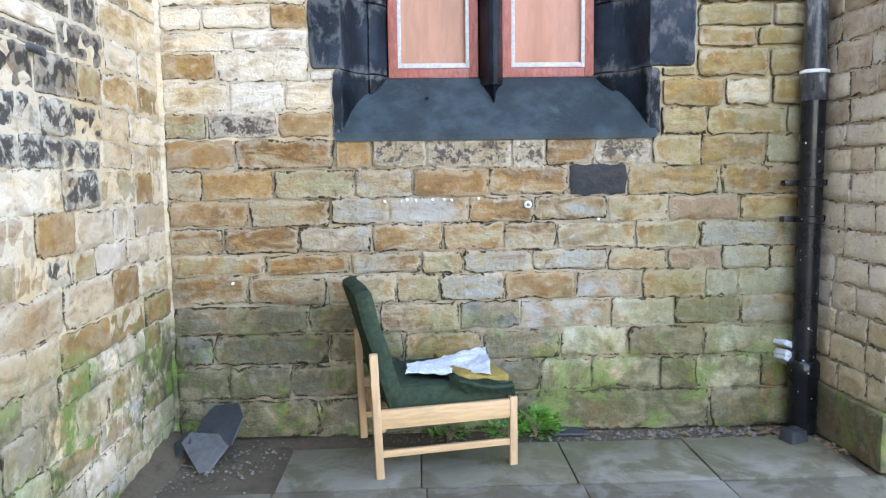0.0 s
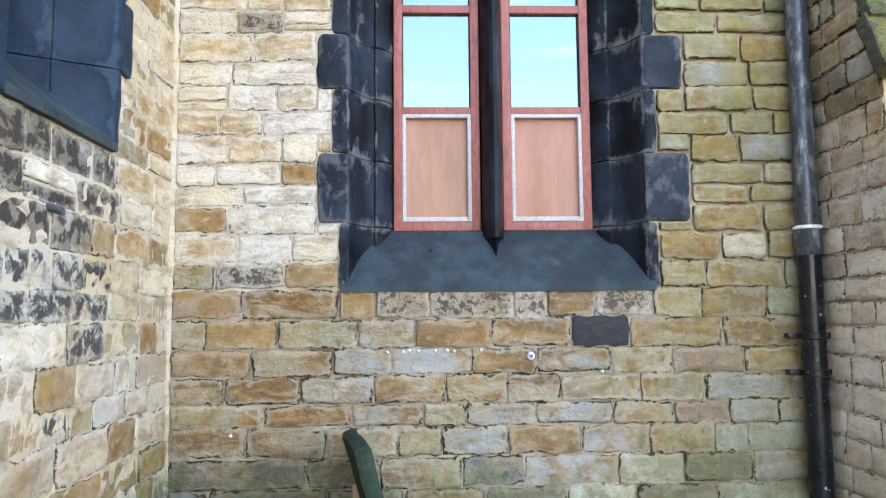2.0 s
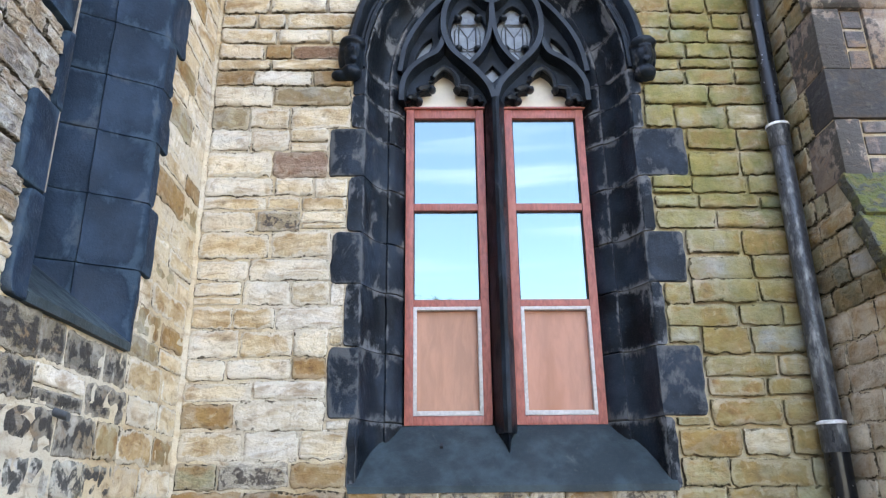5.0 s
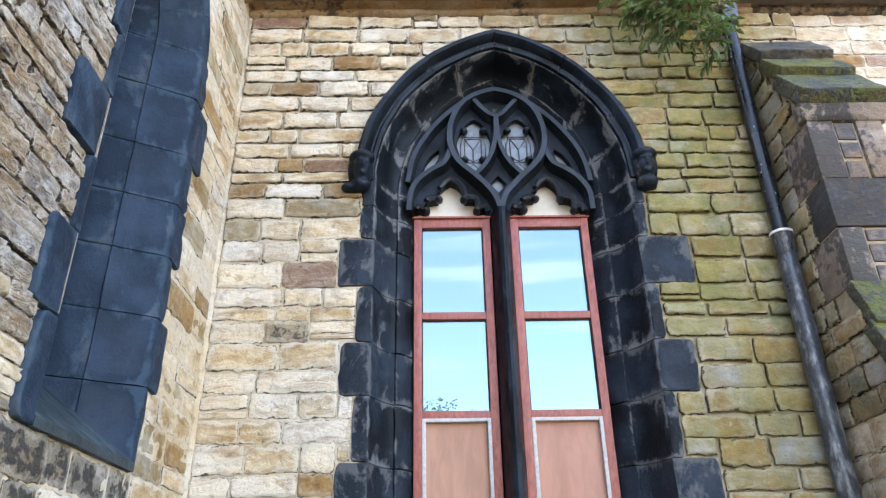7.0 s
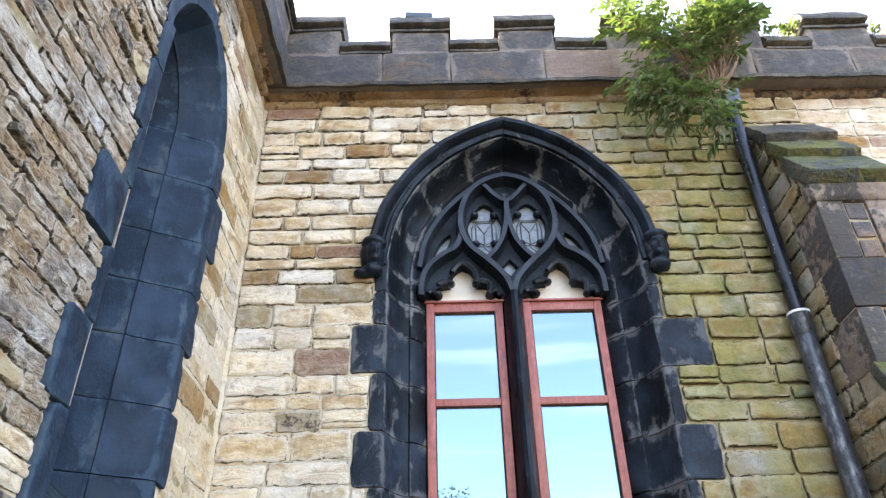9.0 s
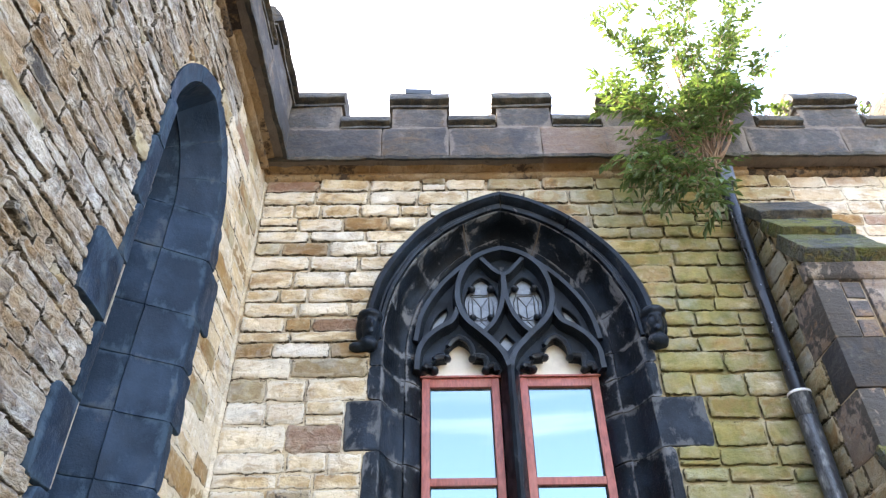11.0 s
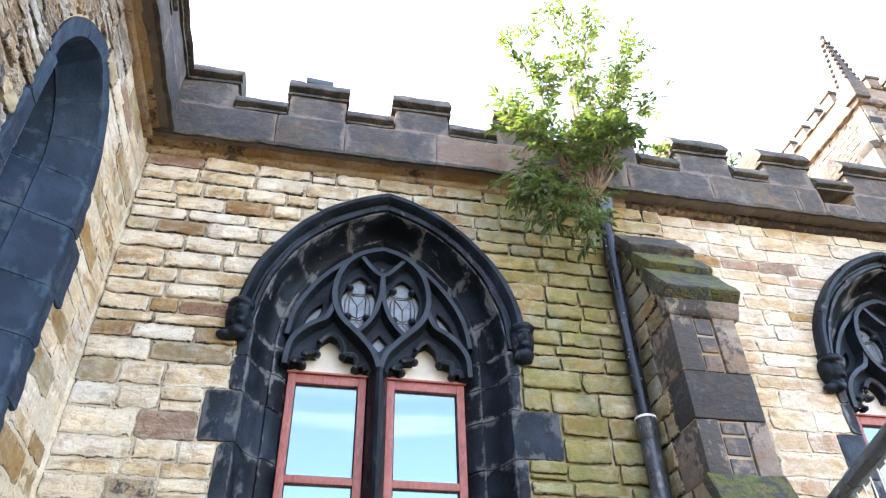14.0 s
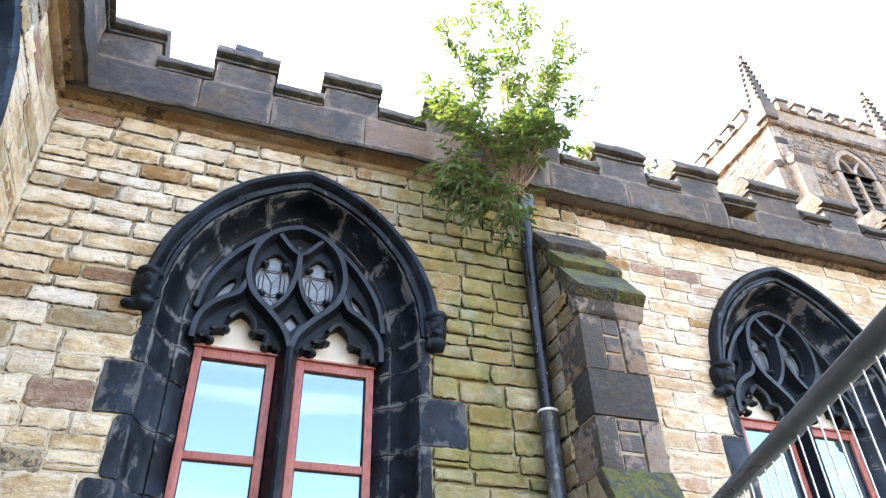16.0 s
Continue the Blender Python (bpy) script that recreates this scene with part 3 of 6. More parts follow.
def tube(pts, r, sides=8, r_end=None):
    """A tube of round section along the points, tapering to r_end."""
    pts = [Vector(p) for p in pts]
    rings = []
    for k, p in enumerate(pts):
        d = (pts[min(k + 1, len(pts) - 1)] - pts[max(k - 1, 0)]).normalized()
        a = d.cross(Vector((0, 0, 1)) if abs(d.z) < 0.95 else Vector((1, 0, 0))).normalized()
        b = d.cross(a)
        rr = r + ((r_end if r_end is not None else r) - r) * k / (len(pts) - 1)
        rings.append([p + rr * (math.cos(w) * a + math.sin(w) * b) for w in (2 * math.pi * j / sides for j in range(sides))])
    return loft(rings)


def lathe(profile, sides=20, c=(0, 0, 0)):
    """Rings of (radius, z) round the upright axis through c."""
    return loft([[(c[0] + r * math.cos(2 * math.pi * j / sides), c[1] + r * math.sin(2 * math.pi * j / sides), c[2] + z) for j in range(sides)] for r, z in profile])


def rough(bm, amount, scale, seed=0.0):
    for v in bm.verts:
        v.co += amount * noise.noise_vector(v.co * scale + Vector((seed, seed, seed)))
    return bm


# ---- plan ----
LX = -1.153                 # face of the side wall (x)
BX0, BX1 = 2.145, 2.565     # the buttress between the two windows
CX, PITCH = 0.507, 3.86     # the window's middle, and the step to the next
TOP = 5.215                 # underside of the cornice
COURSES = [0, .207, .385, .541, .692, .837, .952, 1.088, 1.221, 1.372, 1.522, 1.657, 1.805, 1.95, 2.05, 2.164, 2.314, 2.435, 2.574, 2.699, 2.858,
           2.975, 3.06, 3.177, 3.331, 3.474, 3.623, 3.757, 3.857, 3.935, 4.042, 4.148, 4.258, 4.393, 4.51, 4.629, 4.727, 4.843, 4.956, 5.088, TOP]


class Arch:
    """A pointed opening: middle, spring height; c is how far the centres lie past the middle, more so for the inner orders."""

    def __init__(self, cx, spring, c, inner=0.0, order=0.75):
        self.cx, self.spring, self.c, self.inner, self.order = cx, spring, c, inner, order

    def centre(self, u):
        return self.c + self.inner * max(0.0, self.order - u)

    def point(self, u, s, side):
        """At half-width u, from the spring (s = 0) to the apex (s = 1)."""
        c = self.centre(u)
        r = u + c
        a = s * math.acos(c / r)
        return self.cx + side * (r * math.cos(a) - c), self.spring + r * math.sin(a)

    def outline(self, u, z0, n=14):
        pts = [(self.cx - u, z0)] + [self.point(u, k / n, -1) for k in range(n + 1)]
        return pts + [self.point(u, k / n, 1) for k in range(n - 1, -1, -1)] + [(self.cx + u, z0)]

    def half(self, u, z):
        """Half-width at the height z of the curve whose half-width at the spring is u."""
        if z <= self.spring:
            return u
        c = self.centre(u)
        r = u + c
        h = z - self.spring
        return max(0.0, math.sqrt(r * r - h * h) - c) if h < r else 0.0


ARCH1 = Arch(CX, 3.877, 0.293, 0.677)
ARCH2 = Arch(CX + PITCH, 3.877, 0.293, 0.677)
ARCH3 = Arch(-1.125, 4.22, 0.178)     # in the side wall, along y
# jamb blocks: foot, head, half-width of the face to the left and right
JAMBS1 = [(1.512, 1.86, .812, .825), (1.86, 2.22, .925, 1.0), (2.22, 2.56, .852, .835), (2.56, 2.85, .93, .98), (2.85, 3.18, .852, .838), (3.18, 3.48, .967, 1.058), (3.48, 3.70, .845, .835), (3.70, 3.877, .845, .84)]
JAMBS3 = [(2.062, 2.41, .50, .43), (2.41, 2.72, .57, .545), (2.72, 3.02, .44, .48), (3.02, 3.30, .645, .55), (3.30, 3.58, .45, .52), (3.58, 3.93, .50, .63), (3.93, 4.22, .47, .52)]


def taken(arch, jambs, hood, z0, z1):
    """The stretch of a course that a window takes, or None."""
    zm = (z0 + z1) / 2
    rows = [j for j in jambs if j[0] < zm < j[1]]
    if rows:
        return arch.cx - rows[0][2], arch.cx + rows[0][3]
    if zm > arch.spring:
        h = arch.half(hood, zm)
        if h > 0.02:
            return arch.cx - h, arch.cx + h
    return None


# ---- ground ----
bm = bmesh.new()
bmesh.ops.create_grid(bm, x_segments=60, y_segments=60, size=1.0)
for v in bm.verts:
    for k in (0, 1):
        v.co[k] = math.copysign(abs(v.co[k]) ** 4 * 900 + abs(v.co[k]) * 8, v.co[k])
    v.co.z = -0.012
ground = part("ground", bm, SOIL, None, kind="structure")
tagged(ground, "dark gritty soil and tarmac with moss and small debris", "ground", kind="structure")


# ---- walls ----
def wall_plate(name, x0, x1, holes, thick, m, label):
    me = curve_mesh(name, [[(x0, 0), (x1, 0), (x1, TOP + 0.03), (x0, TOP + 0.03)], *holes], thick)
    me.transform(Matrix.Translation((0, thick / 2, 0)))
    ob = part(name, me, MORTAR, None, m=m, flat=True)
    return tagged(ob, label, "wall", kind="structure")


SIDE = pose(LX, 0, 0, 0, 0, 90)       # the side wall's own frame: x runs along +y, y into the wall
wall_main = wall_plate("wall_main", LX - 0.5, 9.0, [a.outline(0.78, 1.53) for a in (ARCH1, ARCH2)], 0.42, Matrix(), "old coursed sandstone church wall with lime mortar and green algae")
wall_left = wall_plate("wall_left", -7.0, -0.004, [ARCH3.outline(0.41, 2.10)], 0.42, SIDE, "pale coursed sandstone side wall with soot-blackened patches")

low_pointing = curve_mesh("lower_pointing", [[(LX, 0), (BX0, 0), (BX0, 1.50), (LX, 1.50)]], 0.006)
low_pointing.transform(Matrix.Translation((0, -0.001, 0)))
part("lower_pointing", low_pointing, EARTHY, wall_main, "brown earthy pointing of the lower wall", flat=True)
rings = []
for k in range(161):
    z = 5.2 * k / 160
    w = 0.016 + 0.012 * noise.noise(Vector((z * 6, 0, 3)))
    v = 0.016 + 0.012 * noise.noise(Vector((z * 6, 5, 3)))
    rings.append([(LX - 0.01, 0.01, z), (LX - 0.002, -0.006 - v, z), (LX + 0.5 * w + 0.004, -0.5 * v - 0.004, z), (LX + w + 0.006, 0.002, z)])
part("corner_pointing", rough(loft(rings), 0.003, 30), MORTAR, wall_main)

# ---- windows ----
PROFILE1 = [(0.545, 0.36), (0.552, 0.275), (0.585, 0.225), (0.618, 0.192), (0.638, 0.182), (0.648, 0.190), (0.668, 0.178), (0.702, 0.140), (0.732, 0.085), (0.752, 0.030), (0.768, -0.006)]
PROFILE3 = [(0.185, 0.42), (0.195, 0.345), (0.240, 0.264), (0.280, 0.192), (0.273, 0.186), (0.288, 0.178), (0.330, 0.102), (0.375, 0.02), (0.392, -0.006)]


def rimmed(ob, values):
    """Marks how near each vertex lies to an exposed edge, where paint wears first."""
    ob.data.attributes.new("rim", "FLOAT", "POINT").data.foreach_set("value", values)
    return ob


def jamb_block(arch, prof, row, side, material, parent, proud=0.014):
    z0, z1, out = row[0], row[1], row[2] if side < 0 else row[3]
    mid = prof[len(prof) // 2][0]
    inner = prof[-1][0]
    flat = [inner + (out - inner) * f for f in (0.12, 0.45, 0.8, 0.93)]
    poly = [*prof, *((u, -proud) for u in flat), (out - 0.004, -proud + 0.004), (out, -proud + 0.014), (out, prof[0][1])]
    worn = [0.15] * len(prof) + [0.5, 0.3, 0.5, 0.8, 1.0, 1.0, 0.0]
    worn[len(prof) - 1], worn[len(prof) // 2 - 1] = 0.95, 0.8
    levels = [0.006, 0.02, 0.07, 0.17, 0.34, 0.5, 0.66, 0.83, 0.93, 0.98, 0.994]
    rings, rims = [], []
    for f in levels:
        z = z0 + (z1 - z0) * f
        e = min(f, 1 - f)
        s = 0.005 if e < 0.01 else 0.0
        soft = 0.018 * max(0.0, 1 - e / 0.09) ** 2      # rounded outer corners
        rings.append([(arch.cx + side * (u - (s if u > mid else -s * (y < 0.3)) - (soft if u > out - 0.03 else 0)), y + (s if y < prof[0][1] - 0.01 else 0), z) for u, y in poly])
        rims += [max(w, 1 - e / 0.2) for w in worn]
    bm = loft(rings)
    for v in bm.verts:
        far = abs(v.co.x - arch.cx) > out - 0.04
        v.co += (0.011 if far else 0.004) * noise.noise_vector(v.co * (13.0 if far else 9.0) + Vector((z0 * side, 0, 0)))
    rimmed(part("jamb_block", bm, material, parent), rims)


def voussoirs(arch, prof, hood, material, parent, cuts):
    for side in (-1, 1):
        for k, (s0, s1) in enumerate(zip(cuts, cuts[1:])):
            n = 8
            rings, rims = [], []
            worn = [0.15] * len(prof) + [0.6, 0.0]
            worn[-3], worn[len(prof) // 2 - 1] = 0.95, 0.8
            for j in range(n + 1):
                s = s0 + 0.0016 + (s1 - s0 - 0.0032 * (s1 < 1)) * j / n
                ring = [(*arch.point(u, s, side), y) for u, y in prof]
                ring += [(*arch.point(hood - 0.02, s, side), -0.014), (*arch.point(hood - 0.02, s, side), prof[0][1])]
                rings.append([(x, y, z) for x, z, y in ring])
                e = min(j / n, 1 - j / n if s1 < 1 else 1)
                rims += [max(w, 1 - e / 0.2) for w in worn]
            rimmed(part("voussoir", rough(loft(rings), 0.004, 7.0, k * side), material, parent), rims)
            if s1 == 1 and material is BLACK:
                line = [Vector((arch.point(u, s0, side)[0], y + 0.001, arch.point(u, s0, side)[1])) for u, y in prof[2:]]
                part("joint_pointing", rough(tube(line, 0.0045, 5), 0.004, 25), POINTING, parent, "worn pale pointing between the arch stones")


def hood_mould(arch, u0, material, parent, count=3):
    prof = [(u0 - 0.018, -0.006), (u0 - 0.014, -0.032), (u0 + 0.006, -0.038), (u0 + 0.017, -0.024), (u0 + 0.030, -0.028), (u0 + 0.040, -0.066), (u0 + 0.056, -0.088), (u0 + 0.082, -0.090), (u0 + 0.102, -0.066), (u0 + 0.106, 0.01)]
    for side in (-1, 1):
        for k in range(count):
            rings = []
            for j in range(9):
                s = (k + 0.004 + 0.992 * j / 8) / count
                rings.append([(p[0], y, p[1]) for p, y in ((arch.point(u, s, side), y) for u, y in prof)])
            part("hood_mould", rough(loft(rings), 0.007, 6.0, 3 + k * side), material, parent)


def sill_block(arch, half, z0, z1, back, material, parent, holes=True):
    poly = [(-0.028, z0), (-0.03, z0 + 0.032), (back, z1), (back + 0.1, z1), (back + 0.1, z0)]
    bm = bmesh.new()
    n = 24
    rings = [[(arch.cx - half + 2 * half * k / n, y, z) for y, z in poly] for k in range(n + 1)]
    bm.free()
    bm = loft(rings)
    s = part("sill", rough(bm, 0.003, 5.0, z0), material, parent, "sloping black-painted stone sill")
    if holes:
        part("weep_hole", box((arch.cx - 0.345, 0.158, 1.735), (0.014, 0.02, 0.03), turn(-49)), LINER, s)


def bar(parent, name, material, x0, x1, z0, z1, y0, y1, bevel=0.003, label=""):
    return part(name, box(((x0 + x1) / 2, (y0 + y1) / 2, (z0 + z1) / 2), (x1 - x0, y1 - y0, z1 - z0), None, bevel), material, parent, label)


def casement(parent, x0, x1, board):
    """Red-brown frame of three lights: two panes over a boarded panel."""
    y = 0.262
    c = under(new("casement"), parent)
    tagged(c, "red-brown painted timber frame with flaking paint")
    z0, z1, w = 1.848, 3.758, 0.048
    bar(c, "stile", RED_PAINT, x0, x0 + w, z0, z1, y, y + 0.06)
    bar(c, "stile", RED_PAINT, x1 - w, x1, z0, z1, y, y + 0.06)
    for a, b in ((z0, z0 + 0.05), (2.50, 2.542), (3.085, 3.130), (z1 - 0.058, z1)):
        bar(c, "rail", RED_PAINT, x0 + w, x1 - w, a, b, y + 0.004, y + 0.055)
    bar(c, "drip_strip", RED_PAINT, x0 - 0.012, x1 + 0.012, z1 + 0.001, z1 + 0.014, y - 0.014, y + 0.05)
    for a, b in ((2.542, 3.085), (3.130, z1 - 0.058)):
        bar(c, "pane", PANE, x0 + w - 0.004, x1 - w + 0.004, a - 0.004, b + 0.004, y + 0.032, y + 0.038, 0, "reflecting window pane")
        for q0, q1 in ((x0 + w, x0 + w + 0.006), (x1 - w - 0.006, x1 - w)):
            bar(c, "gasket", LINER, q0, q1, a, b, y + 0.016, y + 0.03, 0)
    a, b = z0 + 0.05, 2.50
    bar(c, "panel", board, x0 + w - 0.004, x1 - w + 0.004, a - 0.004, b + 0.004, y + 0.034, y + 0.046, 0, "weathered bare plywood board")
    q = 0.020
    bar(c, "bead", BEAD, x0 + w, x0 + w + q, a, b, y - 0.002, y + 0.033)
    bar(c, "bead", BEAD, x1 - w - q, x1 - w, a, b, y - 0.002, y + 0.033)
    bar(c, "bead", BEAD, x0 + w + q, x1 - w - q, a, a + q + 0.006, y - 0.002, y + 0.033)
    bar(c, "bead", BEAD, x0 + w + q, x1 - w - q, b - q, b, y - 0.002, y + 0.033)
    return c


def bow(p, q, lift, n=5):
    """An arc from p to q that bulges to its left by lift of its length; without its last point."""
    p, q = Vector(p), Vector(q)
    side = Vector((-(q - p).y, (q - p).x)) * lift
    return [tuple(p + (q - p) * s + side * 4 * s * (1 - s)) for s in (k / n for k in range(n))]


def light_head(cx, half):
    """The cusped head of a light: three foils a side under an ogee point."""
    left = [(-half, 3.768), *bow((-half, 3.772), (-0.166, 3.792), 0.55), *bow((-0.160, 3.798), (-0.084, 3.874), 0.44), *bow((-0.082, 3.882), (-0.004, 4.02), 0.17), (-0.004, 4.02)]
    return [(cx + x, z) for x, z in left] + [(cx - x, z) for x, z in left[-2::-1]]


def vesica(cx, lean):
    pts = [*bow((0, 4.10), (-0.098, 4.25), 0.10), *bow((-0.098, 4.25), (-0.07, 4.44), 0.14), *bow((-0.07, 4.44), (0, 4.515), 0.12), *bow((0, 4.515), (0.07, 4.44), 0.12), *bow((0.07, 4.44), (0.098, 4.25), 0.14), *bow((0.098, 4.25), (0, 4.10), 0.10)]
    return [(cx + x + lean * (z - 4.1), z) for x, z in pts]


def mirrored(pts):
    return [(2 * CX - x, z) for x, z in pts]


def moulded(pts, front, back, w_front, w_back):
    """A chamfered stone bar along a line in the window's plane: a narrow flat front on a wider root."""
    line = [Vector(p) for p in glide([(x, z, 0) for x, z in pts], 5)]
    rings = []
    for k, p in enumerate(line):
        d = (line[min(k + 1, len(line) - 1)] - line[max(k - 1, 0)]).normalized()
        n = Vector((-d.y, d.x, 0))
        rings.append([(p.x + n.x * w, y, p.y + n.y * w) for w, y in ((w_back, back), (w_front * 1.25, front + 0.022), (w_front, front), (-w_front, front), (-w_front * 1.25, front + 0.022), (-w_back, back))])
    return rough(loft(rings), 0.003, 9.0)


def knob(c, r, sx, sy, sz):
    tip = bmesh.new()
    bmesh.ops.create_icosphere(tip, subdivisions=2, radius=r)
    for v in tip.verts:
        v.co = Vector((v.co.x * sx, v.co.y * sy, v.co.z * sz)) + Vector(c)
    return rough(tip, 0.004, 30)


def tracery(parent):
    tr = under(new("tracery"), parent)
    tagged(tr, "black stone tracery of two cusped lights and two trefoiled mouchettes")
    side = [*bow((0.018, 4.10), (0.125, 4.27), 0.10), (0.125, 4.27), *bow((0.128, 4.235), (0.06, 4.12), 0.08), (0.06, 4.12)]
    low = [(CX, 3.945), (CX - 0.05, 4.005), (CX, 4.065), (CX + 0.05, 4.005)]
    holes = [vesica(0.355, 0.02), mirrored(vesica(0.355, 0.02)), side, mirrored(side), low]
    rim = ARCH1.outline(0.60, 3.768)
    heads = (light_head(0.202, 0.228), mirrored(light_head(0.202, 0.228)))
    for head in (heads[1], heads[0][::-1]):
        rim += head
    me = curve_mesh("tracery", [rim, *holes], 0.09, 0.010)
    me.transform(Matrix.Translation((0, 0.292, 0)))
    part("plate", me, BLACK, tr)
    branch = [(CX, 3.70), (0.497, 3.80), (0.457, 3.90), (0.354, 4.02), (0.252, 4.127), (0.205, 4.24), (0.200, 4.375), (0.237, 4.515), (0.307, 4.61), (0.402, 4.672), (CX, 4.705)]
    bars = [("branch", branch, 0.150, 0.017, 0.034),
            ("inner_rib", [(CX, 4.50), (0.498, 4.33), (0.474, 4.21), (0.42, 4.10), (0.352, 4.025)], 0.158, 0.014, 0.030),
            ("crown_rib", [(0.36, 4.635), (0.455, 4.52), (CX, 4.485)], 0.165, 0.014, 0.028),
            ("haunch_rib", [(-0.075, 3.98), (-0.045, 4.15), (0.02, 4.30), (0.14, 4.47), (0.307, 4.625), (CX, 4.725)], 0.172, 0.015, 0.034),
            ("head_rib", [(0.203, 4.235), (0.158, 4.125), (0.070, 4.065), (-0.005, 3.995), (-0.055, 3.90), (-0.066, 3.77)], 0.162, 0.016, 0.032)]
    for name, line, front, wf, wb in bars:
        for one in (line, mirrored(line)):
            part(name, moulded(one, front, 0.262, wf, wb), RIB, tr)
    for head in heads:
        part("cusping", tube([(x, 0.222, z + 0.012) for x, z in head[1:-1]], 0.020, 6), RIB, tr)
    for cx in (0.202, 2 * CX - 0.202):
        for dx, z in ((0.163, 3.796), (0.083, 3.878)):
            for s in (-1, 1):
                part("cusp", knob((cx + s * (dx - 0.006), 0.222, z - 0.006), 0.021, 1.15, 2.1, 0.95), RIB, tr)
    for cx, f in ((0.355, 1), (2 * CX - 0.355, -1)):
        g = part("leaded_light", box((cx, 0.292, 4.31), (0.24, 0.006, 0.48)), LEADED, tr, "dusty leaded glass")
        frame_line = [(-0.062, 4.40), (-0.082, 4.34), (-0.082, 4.24), (-0.03, 4.195), (0.03, 4.195), (0.082, 4.24), (0.082, 4.34), (0.062, 4.40), (-0.062, 4.40)]
        lines = [[(cx + x, z) for x, z in frame_line]]
        lines += [[(cx + a[0], a[1]), (cx + b[0], b[1])] for a, b in (((-0.055, 4.385), (0.0, 4.30)), ((0.055, 4.385), (0.0, 4.30)), ((0, 4.30), (0, 4.205)), ((-0.055, 4.235), (0, 4.205)), ((0.055, 4.235), (0, 4.205)), ((-0.055, 4.385), (-0.055, 4.235)), ((0.055, 4.385), (0.055, 4.235)), ((-0.055, 4.385), (0.055, 4.385)))]
        lines += [[(cx, 4.185), (cx - 0.034, 4.145), (cx, 4.105), (cx + 0.034, 4.145), (cx, 4.185)]]
        for ln in lines:
            part("came", tube([(x, 0.287, z) for x, z in ln], 0.0042, 5), LEAD, g)
        for dx, z in ((-0.062, 4.195), (0.062, 4.195), (-0.066, 4.425), (0.066, 4.425)):
            part("cusp", knob((cx + dx + f * 0.02 * (z - 4.1), 0.255, z), 0.024, 1.2, 1.5, 0.9), RIB, tr)
    part("diamond_light", box((CX, 0.292, 4.005), (0.13, 0.006, 0.14)), LEADED, tr, "dusty leaded glass")
    for s in (-1, 1):
        part("side_light", box((CX + s * 0.43, 0.294, 4.18), (0.16, 0.006, 0.24)), LEADED, tr)
        part("head_board", box((CX + s * 0.302, 0.318, 3.90), (0.44, 0.012, 0.40)), CREAM, tr, "cream-painted board closing the light's head")


def mullion(parent):
    poly = [(-0.06, 0.34), (-0.058, 0.24), (-0.02, 0.145), (0.0, 0.135), (0.02, 0.145), (0.058, 0.24), (0.06, 0.34)]
    rings = [[(CX + x, y, z) for x, y in poly] for z in (1.80, 1.95, 2.2, 2.25, 2.6, 3.0, 3.4, 3.62, 3.78)]
    bm = rough(loft(rings), 0.004, 5.0, 2.0)
    part("mullion", bm, BLACK, parent, "chipped black stone mullion")
    part("mullion_foot", rough(loft([[(CX - 0.05, 0.235, 1.80), (CX, 0.15, 1.80), (CX + 0.05, 0.235, 1.80)], [(CX - 0.03, 0.215, 1.745), (CX + 0.002, 0.118, 1.735), (CX + 0.03, 0.215, 1.745)], [(CX - 0.008, 0.15, 1.70), (CX + 0.002, 0.115, 1.695), (CX + 0.012, 0.15, 1.70)]]), 0.004, 14), BLACK, parent)


def head_stop(parent_name, x, z, turned, shelf):
    """A weathered carved stop at the hood's end, kept to plain rounded masses."""
    bm = bmesh.new()
    for c, s in (((shelf, -0.03, -0.12), (0.06, 0.045, 0.03)), ((0, -0.07, 0.0), (0.056, 0.066, 0.092)), ((0, -0.070, 0.072), (0.078, 0.082, 0.046)), ((-0.052, -0.04, 0.01), (0.022, 0.05, 0.085)), ((0.052, -0.04, 0.01), (0.022, 0.05, 0.085)),
                 ((0, -0.05, -0.105), (0.062, 0.062, 0.04)), ((0, -0.03, 0.0), (0.07, 0.05, 0.115)), ((0, -0.133, 0.0), (0.011, 0.014, 0.03)), ((0, -0.122, 0.032), (0.04, 0.018, 0.012)), ((0, -0.118, -0.055), (0.024, 0.02, 0.018))):
        q = bmesh.ops.create_icosphere(bm, subdivisions=3, radius=1.0)["verts"]
        for v in q:
            v.co = Vector((v.co.x * s[0] + c[0], v.co.y * s[1] + c[1], v.co.z * s[2] + c[2]))
    rough(bm, 0.006, 22.0, x)
    lumps = bpy.data.meshes.new("lumps")
    bm.to_mesh(lumps)
    bm.free()
    ob = new("lumps", lumps)
    skin = ob.modifiers.new("skin", "REMESH")
    skin.mode, skin.voxel_size = "VOXEL", 0.007
    me = bpy.data.meshes.new_from_object(ob.evaluated_get(bpy.context.evaluated_depsgraph_get()))
    bpy.data.objects.remove(ob)
    ob = part(parent_name, me, BLACK, None, m=pose(x, 0, z, 0, 0, turned))
    return tagged(ob, "weathered black carved stone head stop on the hood mould", "carving", "hood stops")


